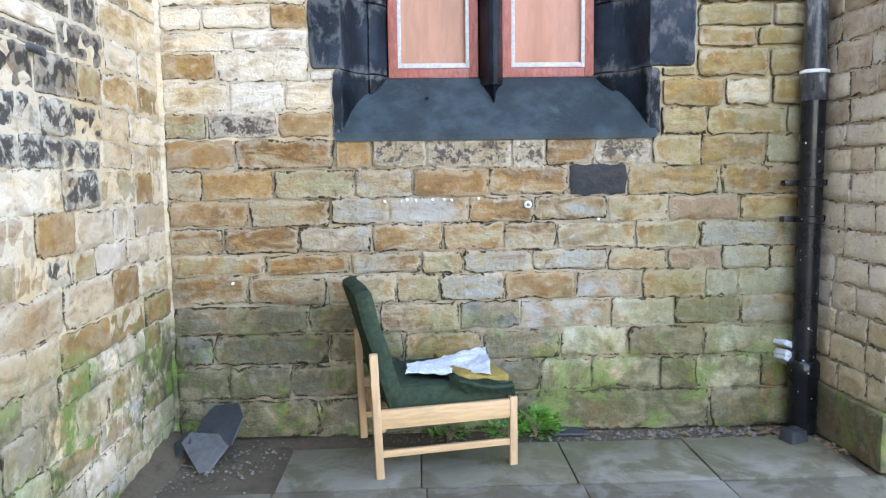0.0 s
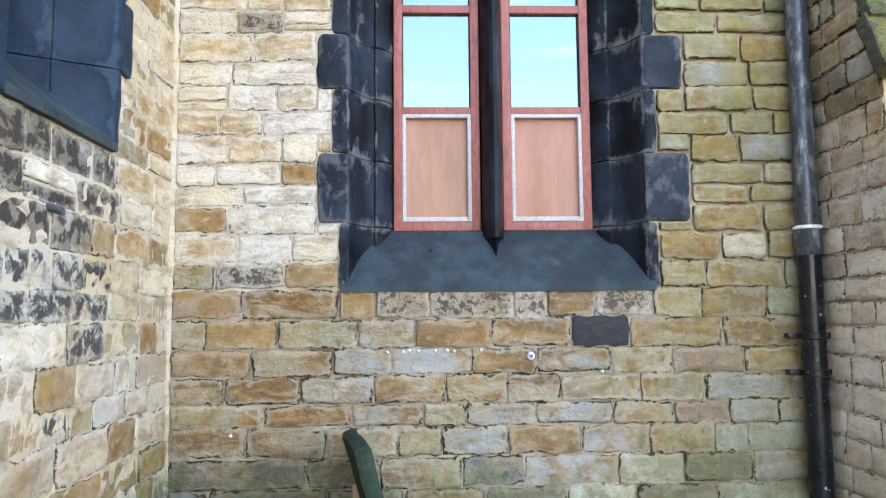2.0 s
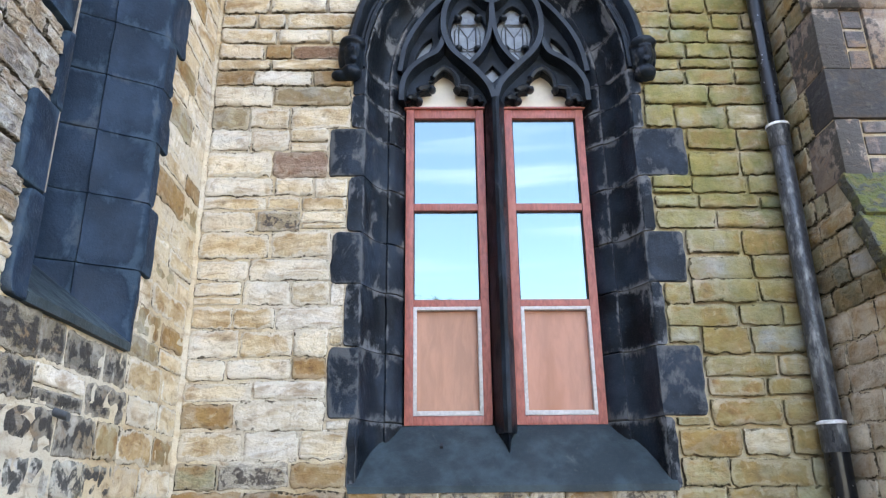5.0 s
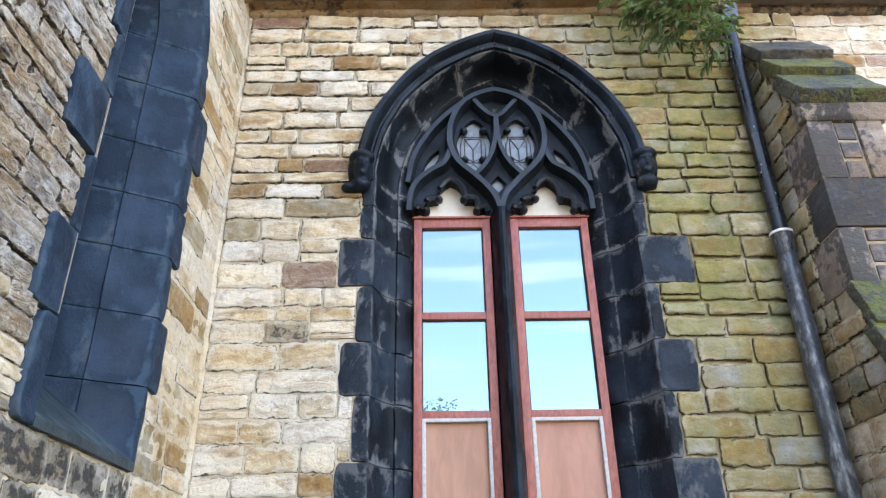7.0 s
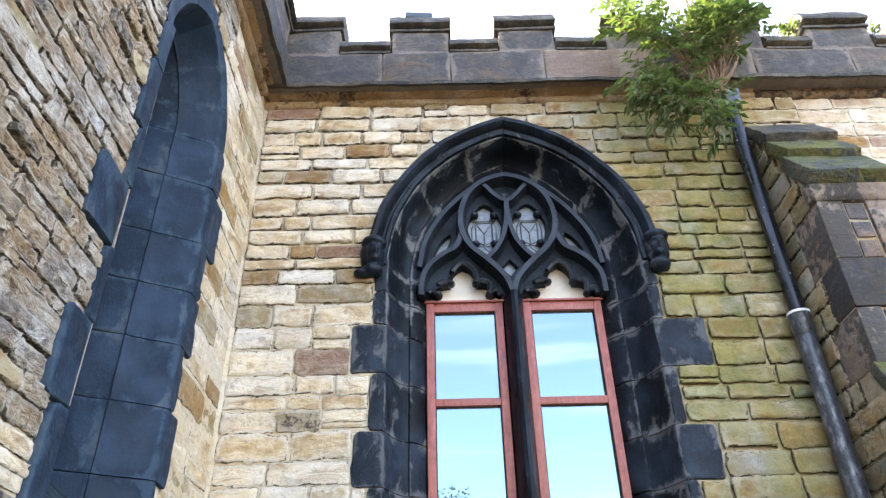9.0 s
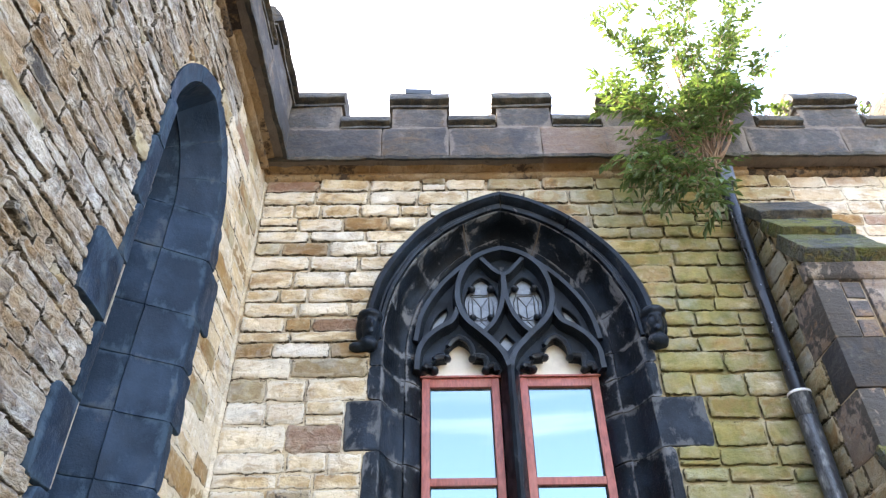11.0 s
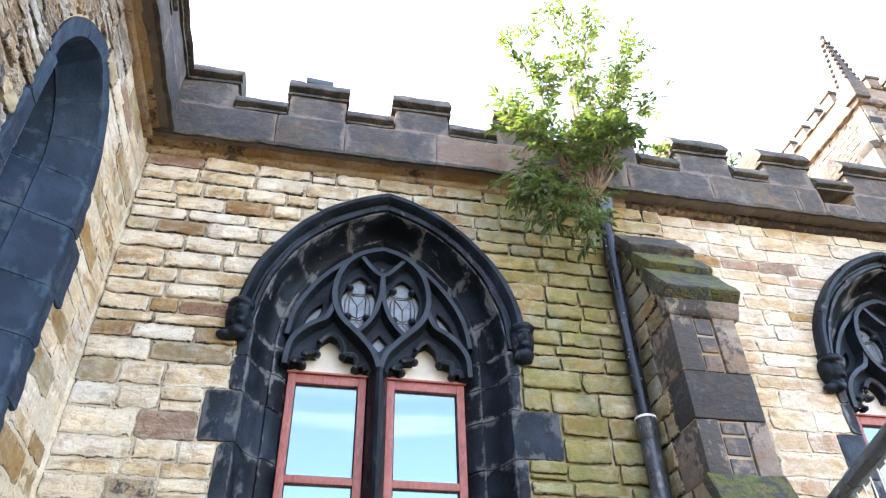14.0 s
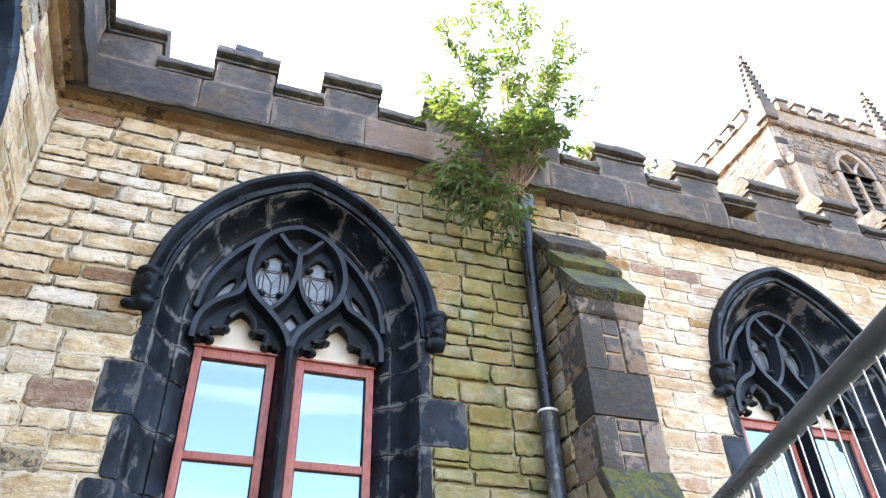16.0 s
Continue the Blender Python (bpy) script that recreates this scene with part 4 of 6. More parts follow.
def window(name, label):
    w = thing(name, label, "window", kind="structure")
    for row in JAMBS1:
        for side in (-1, 1):
            jamb_block(ARCH1, PROFILE1, row, side, QUOIN if row[2] > 0.9 else BLACK, w)
    voussoirs(ARCH1, PROFILE1, 0.83, BLACK, w, (0, 0.21, 0.48, 0.79, 1))
    hood_mould(ARCH1, 0.792, BLACK, w)
    sill_block(ARCH1, 0.80, 1.505, 1.848, 0.27, SILL, w)
    mullion(w)
    tracery(w)
    casement(w, -0.036, 0.440, PLY_BROWN)
    casement(w, 0.568, 1.058, PLY)
    part("interior", box((CX, 0.41, 3.2), (1.3, 0.02, 3.5)), LINER, w)
    return w


window_1 = window("window_1", "tall pointed church window in black-painted stone with red-brown frames")
window_2 = copy_thing(window_1, pose(PITCH, 0, 0))
window_2.name = "window_2"
tagged(window_2, "second pointed church window in black stone beyond the buttress")
for x, z, a, shelf in ((-0.362, 3.925, 16, -0.05), (1.375, 3.925, -6, 0.0), (-0.365 + PITCH, 3.90, 20, -0.04), (1.375 + PITCH, 3.92, 0, 0.0)):
    head_stop("head_stop", x, z, a, shelf)

window_3 = thing("window_3", "narrow pointed opening lined with blue-black painted stone blocks", "window", SIDE, kind="structure")
for row in JAMBS3:
    for side in (-1, 1):
        jamb_block(ARCH3, PROFILE3, row, side, SLATEY, window_3, 0.03 if side < 0 else 0.02)
voussoirs(ARCH3, PROFILE3, 0.50, SLATEY, window_3, (0, 0.34, 0.67, 1))
sill_block(ARCH3, 0.40, 2.062, 2.40, 0.345, SILL, window_3, False)
part("pane", box((ARCH3.cx, 0.40, 3.5), (0.5, 0.006, 3.2)), LEADED, window_3, "dark leaded glazing")
part("worn_arris", rough(box((ARCH3.cx - 0.392, -0.010, 3.15), (0.009, 0.024, 1.45), None, 0.004), 0.004, 7), WORN, window_3, "pale worn edge of the jamb")
for x, z, r in ((0.245, 4.43, 0.075), (0.215, 4.58, 0.07), (0.27, 4.27, 0.06)):
    part("cusp", knob((ARCH3.cx + x - 0.06, 0.33, z), r, 0.8, 0.55, 0.9), SLATEY, window_3)
for z in (2.9, 3.5, 4.05):
    part("saddle_bar", tube([(ARCH3.cx - 0.2, 0.36, z), (ARCH3.cx + 0.2, 0.36, z)], 0.009, 6), LEAD, window_3)


# ---- cornice and battlements ----
PP = -0.155                    # front of the parapet


def battlement(name, m, joints, merlons, label, drain=None, settle=0.0):
    """Cornice, parapet blocks between the given joints, merlons and moulded copings; the far part may have settled a little."""
    run = thing(name, label, "parapet", m, kind="structure")
    x0, x1 = joints[0], joints[-1]

    def sunk(bm):
        for v in bm.verts:
            k = min(1.0, max(0.0, (v.co.x - 1.0) / 1.7))
            v.co.z -= settle * k * (0.4 + 0.6 * min(1.0, max(0.0, (v.co.z - 5.3) / 0.3)))
        return bm

    def long(prof, a, b, step=0.09):
        n = max(2, int((b - a) / step))
        return loft([[(a + (b - a) * k / n, y, z) for y, z in prof] for k in range(n + 1)])

    corn = [(0.05, TOP - 0.03), (0.0, TOP - 0.03), (-0.028, TOP - 0.024), (-0.045, TOP - 0.010), (-0.05, TOP + 0.008), (-0.042, TOP + 0.022), (-0.032, TOP + 0.028), (-0.036, TOP + 0.040), (-0.062, TOP + 0.052), (-0.09, TOP + 0.06), (0.05, TOP + 0.06)]
    rnd = random.Random(int(abs(x0) * 100))
    x = x0
    while x < x1 - 0.01:
        w = min(rnd.uniform(0.72, 1.0), x1 - x)
        part("cornice_block", rough(rough(long(corn, x + 0.002, x + w - 0.002), 0.010, 5.0, x), 0.006, 19.0, x), CORNICE_DARK if (x > 0.4 or x < -1.6) and rnd.random() < 0.6 else CORNICE, run)
        x += w
    for a, b in zip(joints, joints[1:]):
        head = 5.44 if drain and a == drain[0] else 5.60
        foot = TOP + 0.062
        levels = [0.0, 0.04, 0.12, 0.3, 0.5, 0.7, 0.88, 0.96, 1.0]
        rings, rims = [], []
        for f in (0.0, 0.012, 0.04, 0.1, 0.25, 0.42, 0.58, 0.75, 0.9, 0.96, 0.988, 1.0):
            e = min(f, 1 - f) * (b - a)
            soft = 0.007 * max(0.0, 1 - e / 0.012)
            front = a + 0.003 + (b - a - 0.006) * f
            back = a - 0.004 + (b - a + 0.008) * f
            rings.append([(front, PP + soft + (0.006 if q in (0.0, 1.0) else 0), foot + (head - foot) * q) for q in levels] + [(back, 0.14, head), (back, 0.14, foot)])
            rims += [max(0.0, 1 - e / 0.05, 1 - min(q, 1 - q) * (head - foot) / 0.045) for q in levels] + [0.0, 0.0]
        rimmed(part("parapet_block", sunk(rough(rough(loft(rings), 0.007, 6.0, a), 0.003, 31.0, a)), COPE_PINK if drain and a < 1.3 < b else COPE, run), rims)
    lip = [(PP - 0.024, TOP + 0.036), (PP - 0.028, TOP + 0.062), (PP + 0.004, TOP + 0.088), (PP + 0.01, TOP + 0.05)]
    a = x0
    while a < x1 - 0.01:
        b = min(a + rnd.uniform(0.9, 2.4), x1)
        bm = long(lip, a + 0.004, b, 0.045)
        for v in bm.verts:      # chipped along the edge, each length set a little differently
            v.co.z += 0.016 * max(0.0, noise.noise(Vector((v.co.x * 9.0, 3.0, a)))) + 0.004 * (int(a * 10) % 3 - 1)
        part("drip_edge", sunk(rough(rough(bm, 0.007, 13.0), 0.005, 4.0)), COPE_TOP, run, "ragged lichened drip edge")
        a = b
    ends = [x0]
    for a, b in merlons:
        lift = 0.03 if b - a > 0.6 else 0.0
        bl = box(((a + b) / 2, -0.008, 5.715 + lift / 2), (b - a - 0.03, 0.276, 0.242 + lift), None, 0.010)
        bmesh.ops.subdivide_edges(bl, edges=[e for e in bl.edges if e.calc_length() > 0.1], cuts=6, use_grid_fill=True)
        edge = [max(0.0, 1 - min(v.co.x - a - 0.015, b - 0.015 - v.co.x) / 0.05, 1 - min(v.co.z - 5.594, 5.836 + lift - v.co.z) / 0.05) for v in bl.verts]
        rimmed(part("merlon", sunk(rough(rough(bl, 0.010, 5.0, a), 0.003, 30.0, a)), COPE, run), edge)
        cap = [(PP - 0.008, 5.812), (PP - 0.010, 5.832), (PP + 0.022, 5.842), (PP + 0.026, 5.858), (PP - 0.034, 5.864), (PP - 0.042, 5.870), (PP - 0.040, 5.892), (PP - 0.004, 5.962), (PP + 0.038, 6.028), (0.09, 6.045), (0.16, 5.95), (0.16, 5.812)]
        part("coping", sunk(rough(rough(long([(y, z + lift) for y, z in cap], a - 0.008, b + 0.008, 0.06), 0.008, 6.0, b), 0.0025, 28.0)), COPE_TOP, run, "lichened moulded coping")
        ends += [a, b]
    ends.append(x1)
    for a, b in zip(ends[::2], ends[1::2]):
        if b - a > 0.08:
            cap = [(PP - 0.008, 5.588), (PP - 0.010, 5.606), (PP + 0.02, 5.614), (PP + 0.024, 5.628), (PP - 0.026, 5.634), (PP - 0.034, 5.640), (PP - 0.032, 5.658), (PP - 0.004, 5.712), (PP + 0.032, 5.762), (0.08, 5.785), (0.15, 5.70), (0.15, 5.588)]
            part("crenel_coping", sunk(rough(rough(long(cap, a - 0.006, b + 0.006, 0.06), 0.006, 6.0, a), 0.0025, 28.0)), COPE_TOP, run, "lichened moulded coping")
    return run


# an open drain under one crenel, brown inside
DRAIN = (3.965, 4.27)
scupper = thing("scupper", "square dark brown drain opening through the parapet", "opening", kind="structure")
part("back_stone", rough(box((sum(DRAIN) / 2, 0.10, 5.53), (DRAIN[1] - DRAIN[0], 0.03, 0.185), turn(-16), 0.004), 0.006, 9), CORNICE, scupper)
part("cheek_stone", box((DRAIN[1] - 0.02, 0.0, 5.53), (0.05, 0.28, 0.175), turn(0, 0, 16), 0.006), CORNICE, scupper)
MERLONS = [(-1.30, -0.625), (-0.275, 0.165), (0.50, 0.935), (1.28, 1.71), (2.02, 2.44), (2.76, 3.23), (3.53, 3.965), (4.29, 4.82), (5.10, 5.50), (5.86, 6.28), (6.62, 7.05), (7.4, 7.8), (8.2, 8.6)]
battlement("parapet_main", Matrix(), [LX - 0.14, -0.324, 0.16, 0.828, 1.62, 2.31, 3.01, 3.75, *DRAIN, 4.95, 5.66, 6.3, 7.05, 7.7, 8.4, 9.0], MERLONS,
           "dark weathered stone battlements over a brown moulded cornice", DRAIN, 0.045)
battlement("parapet_left", SIDE, [-7.0, -6.3, -5.6, -4.8, -4.1, -3.45, -2.7, -2.0, -1.42, -0.80, PP], [(-6.5, -6.05), (-5.7, -5.27), (-4.9, -4.48), (-4.1, -3.68), (-3.32, -2.9), (-2.54, -2.12), (-1.76, -1.34), (-0.86, -0.175)],
           "dark weathered stone battlements along the side wall")


slab = part("loose_slab", rough(box((-0.075, -0.03, 6.048), (0.21, 0.19, 0.055), turn(2, -2, 6), 0.006), 0.004, 9), SLATE, None)
tagged(slab, "loose grey stone slab lying on a merlon coping", "stone slab")


# ---- buttress ----
buttress = thing("buttress", "stepped stone buttress with mossy weathered offsets", "buttress", kind="structure")
core = [(0.02, 0.0), (-0.625, 0.0), (-0.625, 2.42), (-0.47, 2.95), (-0.47, 4.0), (-0.14, 4.72), (0.02, 4.72)]
part("core", along([(0.02, 0.0), (-0.625, 0.0), (-0.625, 2.42), (0.02, 2.42)], BX0 + 0.006, BX1 - 0.006), MORTAR, buttress, flat=True)
part("core", along([(0.02, 2.42), *core[2:]], BX0 + 0.006, BX1 - 0.006), EARTHY, buttress, flat=True)


def slab_on(y0, z0, y1, z1, thick, name, over=0.014, material=MOSSY):
    """A weathering slab from its upper edge to its lower edge."""
    d = Vector((0, y1 - y0, z1 - z0))
    ang = math.degrees(math.atan2(-(z1 - z0), -(y1 - y0)))
    c = ((BX0 + BX1) / 2, (y0 + y1) / 2, (z0 + z1) / 2)
    bm = box(c, (BX1 - BX0 + 2 * over, d.length, thick), turn(ang), 0.012)
    bmesh.ops.subdivide_edges(bm, edges=[e for e in bm.edges if e.calc_length() > 0.05], cuts=5, use_grid_fill=True)
    part(name, rough(rough(bm, 0.009, 5.0, z0), 0.006, 22.0, z0), material, buttress, "mossy weathering slab")


slab_on(-0.07, 4.84, -0.272, 4.59, 0.085, "weathering", 0.02, COPE_TOP)
slab_on(-0.21, 4.575, -0.412, 4.335, 0.085, "weathering")
slab_on(-0.345, 4.325, -0.562, 4.045, 0.095, "weathering", 0.03)
slab_on(-0.46, 2.96, -0.57, 2.70, 0.07, "weathering")
slab_on(-0.53, 2.72, -0.68, 2.42, 0.08, "weathering", 0.035)
nose = [(-0.45, 3.93), (-0.50, 3.93), (-0.52, 3.96), (-0.54, 4.02), (-0.45, 4.06)]
part("throating", rough(along(nose, BX0 - 0.03, BX1 + 0.03, 0.004), 0.005, 8), DRESSED, buttress)
# dressed corner stones of the upper stage; each wraps the corner
rnd = random.Random(5)
for z0, z1, wide in ((2.95, 3.27, 0.13), (3.27, 3.56, 0.42), (3.56, 3.94, 0.145)):
    for x0, x1 in (((BX0, BX1),) if wide > 0.4 else ((BX0, BX0 + wide), (BX1 - wide, BX1))):
        deep = 0.30 if wide < 0.4 else 0.20
        part("quoin", rough(box(((x0 + x1) / 2, -0.492 + deep / 2, (z0 + z1) / 2), (x1 - x0, deep, z1 - z0 - 0.006), None, 0.008), 0.006, 8, z0), DRESSED if wide < 0.4 else BLACKENED, buttress)
    if wide < 0.4:
        zz = z0
        while zz < z1 - 0.03:
            h = min(rnd.uniform(0.09, 0.13), z1 - zz)
            part("stone", rough(box(((BX0 + BX1) / 2, -0.455, zz + h / 2), (BX1 - BX0 - 2 * wide - 0.030, 0.05, h - 0.020), None, 0.006), 0.006, 9, zz), PANEL, buttress)
            zz += h


# ---- tower ----
TX, TY, TW, TZ = 19.1, 10.5, 6.6, 22.1      # the tower's near corner, width, and the height of its string course


def tower():
    t = thing("church_tower", "square stone church tower with battlements and crocketed pinnacles", "tower")
    x0, y0, w, zc = TX, TY, TW, TZ
    part("body", box((x0 + w / 2, y0 + w / 2, zc / 2), (w, w, zc)), TOWER, t)
    part("string_course", box((x0 + w / 2, y0 + w / 2, zc + 0.12), (w + 0.4, w + 0.4, 0.26), None, 0.05), DRESSED, t)
    part("parapet_wall", box((x0 + w / 2, y0 + w / 2, zc + 0.65), (w + 0.15, w + 0.15, 0.85)), TOWER_ASHLAR, t)
    n = 6
    for face in range(4):
        for k in range(n):
            q = x0 + 0.62 + (w - 1.24) * (k + 0.5) / n
            c = {0: (q, y0), 1: (q, y0 + w), 2: (x0, y0 + q - x0), 3: (x0 + w, y0 + q - x0)}[face]
            sz = (0.52, 0.3) if face < 2 else (0.3, 0.52)
            me = part("merlon", rough(box((c[0], c[1], zc + 1.33), (*sz, 0.55), None, 0.02), 0.02, 2.0, k), TOWER_ASHLAR if (k + face) % 3 else DRESSED, t)
            part("coping", rough(box((c[0], c[1], zc + 1.66), (sz[0] + 0.12, sz[1] + 0.12, 0.15), None, 0.03), 0.015, 3.0, k), COPE, me)
            if k < n - 1:
                d = (w - 1.24) / n / 2
                e = (c[0] + d, c[1]) if face < 2 else (c[0], c[1] + d)
                part("crenel_sill", box((*e, zc + 1.10), (2 * d - 0.52 if face < 2 else 0.40, 0.40 if face < 2 else 2 * d - 0.52, 0.1), None, 0.02), COPE, t)
    for px, py in ((x0, y0), (x0 + w, y0), (x0, y0 + w), (x0 + w, y0 + w)):
        p = under(new("pinnacle"), t)
        part("shaft", box((px, py, zc + 0.65), (0.66, 0.66, 0.9), None, 0.04), COPE, p)
        part("spire", loft([[(px + r * math.cos(a), py + r * math.sin(a), z) for a in (k * math.pi / 2 + math.pi / 4 for k in range(4))] for r, z in ((0.40, zc + 1.0), (0.07, zc + 4.1))]), COPE, p)
        part("finial", knob((px, py, zc + 4.15), 0.11, 1.0, 1.0, 1.3), COPE, p)
        for a in range(4):
            for k in range(9):
                f = k / 9
                r = 0.36 - 0.27 * f
                w2 = a * math.pi / 2 + math.pi / 4
                part("crocket", box((px + r * math.cos(w2), py + r * math.sin(w2), zc + 1.3 + 2.7 * f), (0.13, 0.13, 0.11), turn(0, 0, 45), 0.02), COPE, p)
    # corner buttresses in stages, with dressed quoins and sloping caps
    for z, d in ((zc - 2.1, 0.35), (zc - 4.6, 0.7), (zc - 8.1, 1.0)):
        part("corner_buttress", box((x0 + 0.45, y0 - d / 2, z / 2), (0.7, d, z)), TOWER_ASHLAR, t)
        part("buttress_cap", box((x0 + 0.45, y0 - d / 2, z + 0.1), (0.82, d + 0.16, 0.34), turn(24), 0.02), COPE, t)
        part("corner_buttress", box((x0 - d / 2, y0 + 0.45, z / 2), (d, 0.7, z)), TOWER_ASHLAR, t)
        part("buttress_cap", box((x0 - d / 2, y0 + 0.45, z + 0.1), (d + 0.16, 0.82, 0.34), turn(0, -24), 0.02), COPE, t)
    z = zc - 2.0
    for k in range(6):
        h = 0.34
        part("quoin", box((x0 + 0.2 + 0.08 * (k % 2), y0 - 0.01, z + h / 2), (0.4 + 0.16 * (k % 2), 0.10, h - 0.02), None, 0.015), TOWER_ASHLAR if k % 3 else BLACKENED, t)
        part("quoin", box((x0 - 0.01, y0 + 0.28 - 0.08 * (k % 2), z + h / 2), (0.10, 0.56 - 0.16 * (k % 2), h - 0.02), None, 0.015), TOWER_ASHLAR, t)
        z += h
    # belfry opening with hood, tracery and louvres
    ar = Arch(x0 + w / 2, 20.2, 0.35)
    me = curve_mesh("belfry", [ar.outline(1.05, 16.5), ar.outline(0.78, 16.8)], 0.34, 0.03)
    me.transform(Matrix.Translation((0, y0 - 0.07, 0)))
    part("belfry_surround", me, TOWER_ASHLAR, t)
    me = curve_mesh("belfry_hood", [ar.outline(1.17, 20.1), ar.outline(1.04, 20.1)], 0.26, 0.03)
    me.transform(Matrix.Translation((0, y0 - 0.15, 0)))
    part("belfry_hood", me, DRESSED, t)
    part("belfry_back", box((x0 + w / 2, y0 - 0.012, 18.7), (1.56, 0.04, 4.6)), LINER, t)
    part("belfry_mullion", box((x0 + w / 2, y0 - 0.12, 18.5), (0.16, 0.16, 3.9), None, 0.03), TOWER_ASHLAR, t)
    for sg in (-1, 1):
        part("belfry_bar", tube([(x0 + w / 2, y0 - 0.12, 20.2), (x0 + w / 2 + sg * 0.22, y0 - 0.12, 20.7), (x0 + w / 2 + sg * 0.5, y0 - 0.12, 21.0)], 0.07, 6), TOWER_ASHLAR, t)
    for k in range(12):
        part("louvre", box((x0 + w / 2, y0 - 0.06, 16.9 + 0.30 * k), (1.5, 0.2, 0.05), turn(35)), SLATE, t)
    return t


church_tower = tower()


# ---- downpipe ----
pipe = thing("downpipe", "black cast-iron downpipe with white-painted joints beside the buttress", "drainpipe", pose(2.055, -0.115, 0))
part("lower_pipe", lathe([(0.058, 0.02), (0.058, 1.80)], 18), IRON, pipe)
part("upper_pipe", lathe([(0.053, 1.80), (0.053, 3.42)], 18), IRON_WORN, pipe, "worn grey-black pipe length")
part("top_pipe", lathe([(0.046, 3.42), (0.046, 5.02)], 18), IRON, pipe)
for z, r in ((1.80, 0.064), (3.42, 0.059)):
    s = part("socket", lathe([(r - 0.004, z - 0.13), (r, z - 0.12), (r, z - 0.01), (r + 0.004, z), (r - 0.008, z + 0.012)], 18), IRON_WORN, pipe)
    part("joint_ring", lathe([(r + 0.001, z - 0.004), (r + 0.006, z + 0.004), (r + 0.004, z + 0.016), (r - 0.01, z + 0.02)], 18), LIME, pipe, "white paint line round the joint")
part("foot_socket", lathe([(0.068, 0.0), (0.070, 0.05), (0.070, 0.27), (0.078, 0.29), (0.078, 0.36), (0.070, 0.372), (0.060, 0.38)], 18), IRON, pipe)
for z in (1.09, 1.27):
    b = part("bracket", lathe([(0.060, z - 0.018), (0.067, z - 0.014), (0.067, z + 0.014), (0.060, z + 0.018)], 18), IRON, pipe)
    for s in (-1, 1):
        part("ear", box((s * 0.092, 0.03, z), (0.065, 0.05, 0.03), None, 0.006), IRON, b)
part("hopper", rough(box((0, -0.01, 5.07), (0.115, 0.11, 0.14), None, 0.012, 1.1), 0.004, 9), IRON_WORN, pipe)


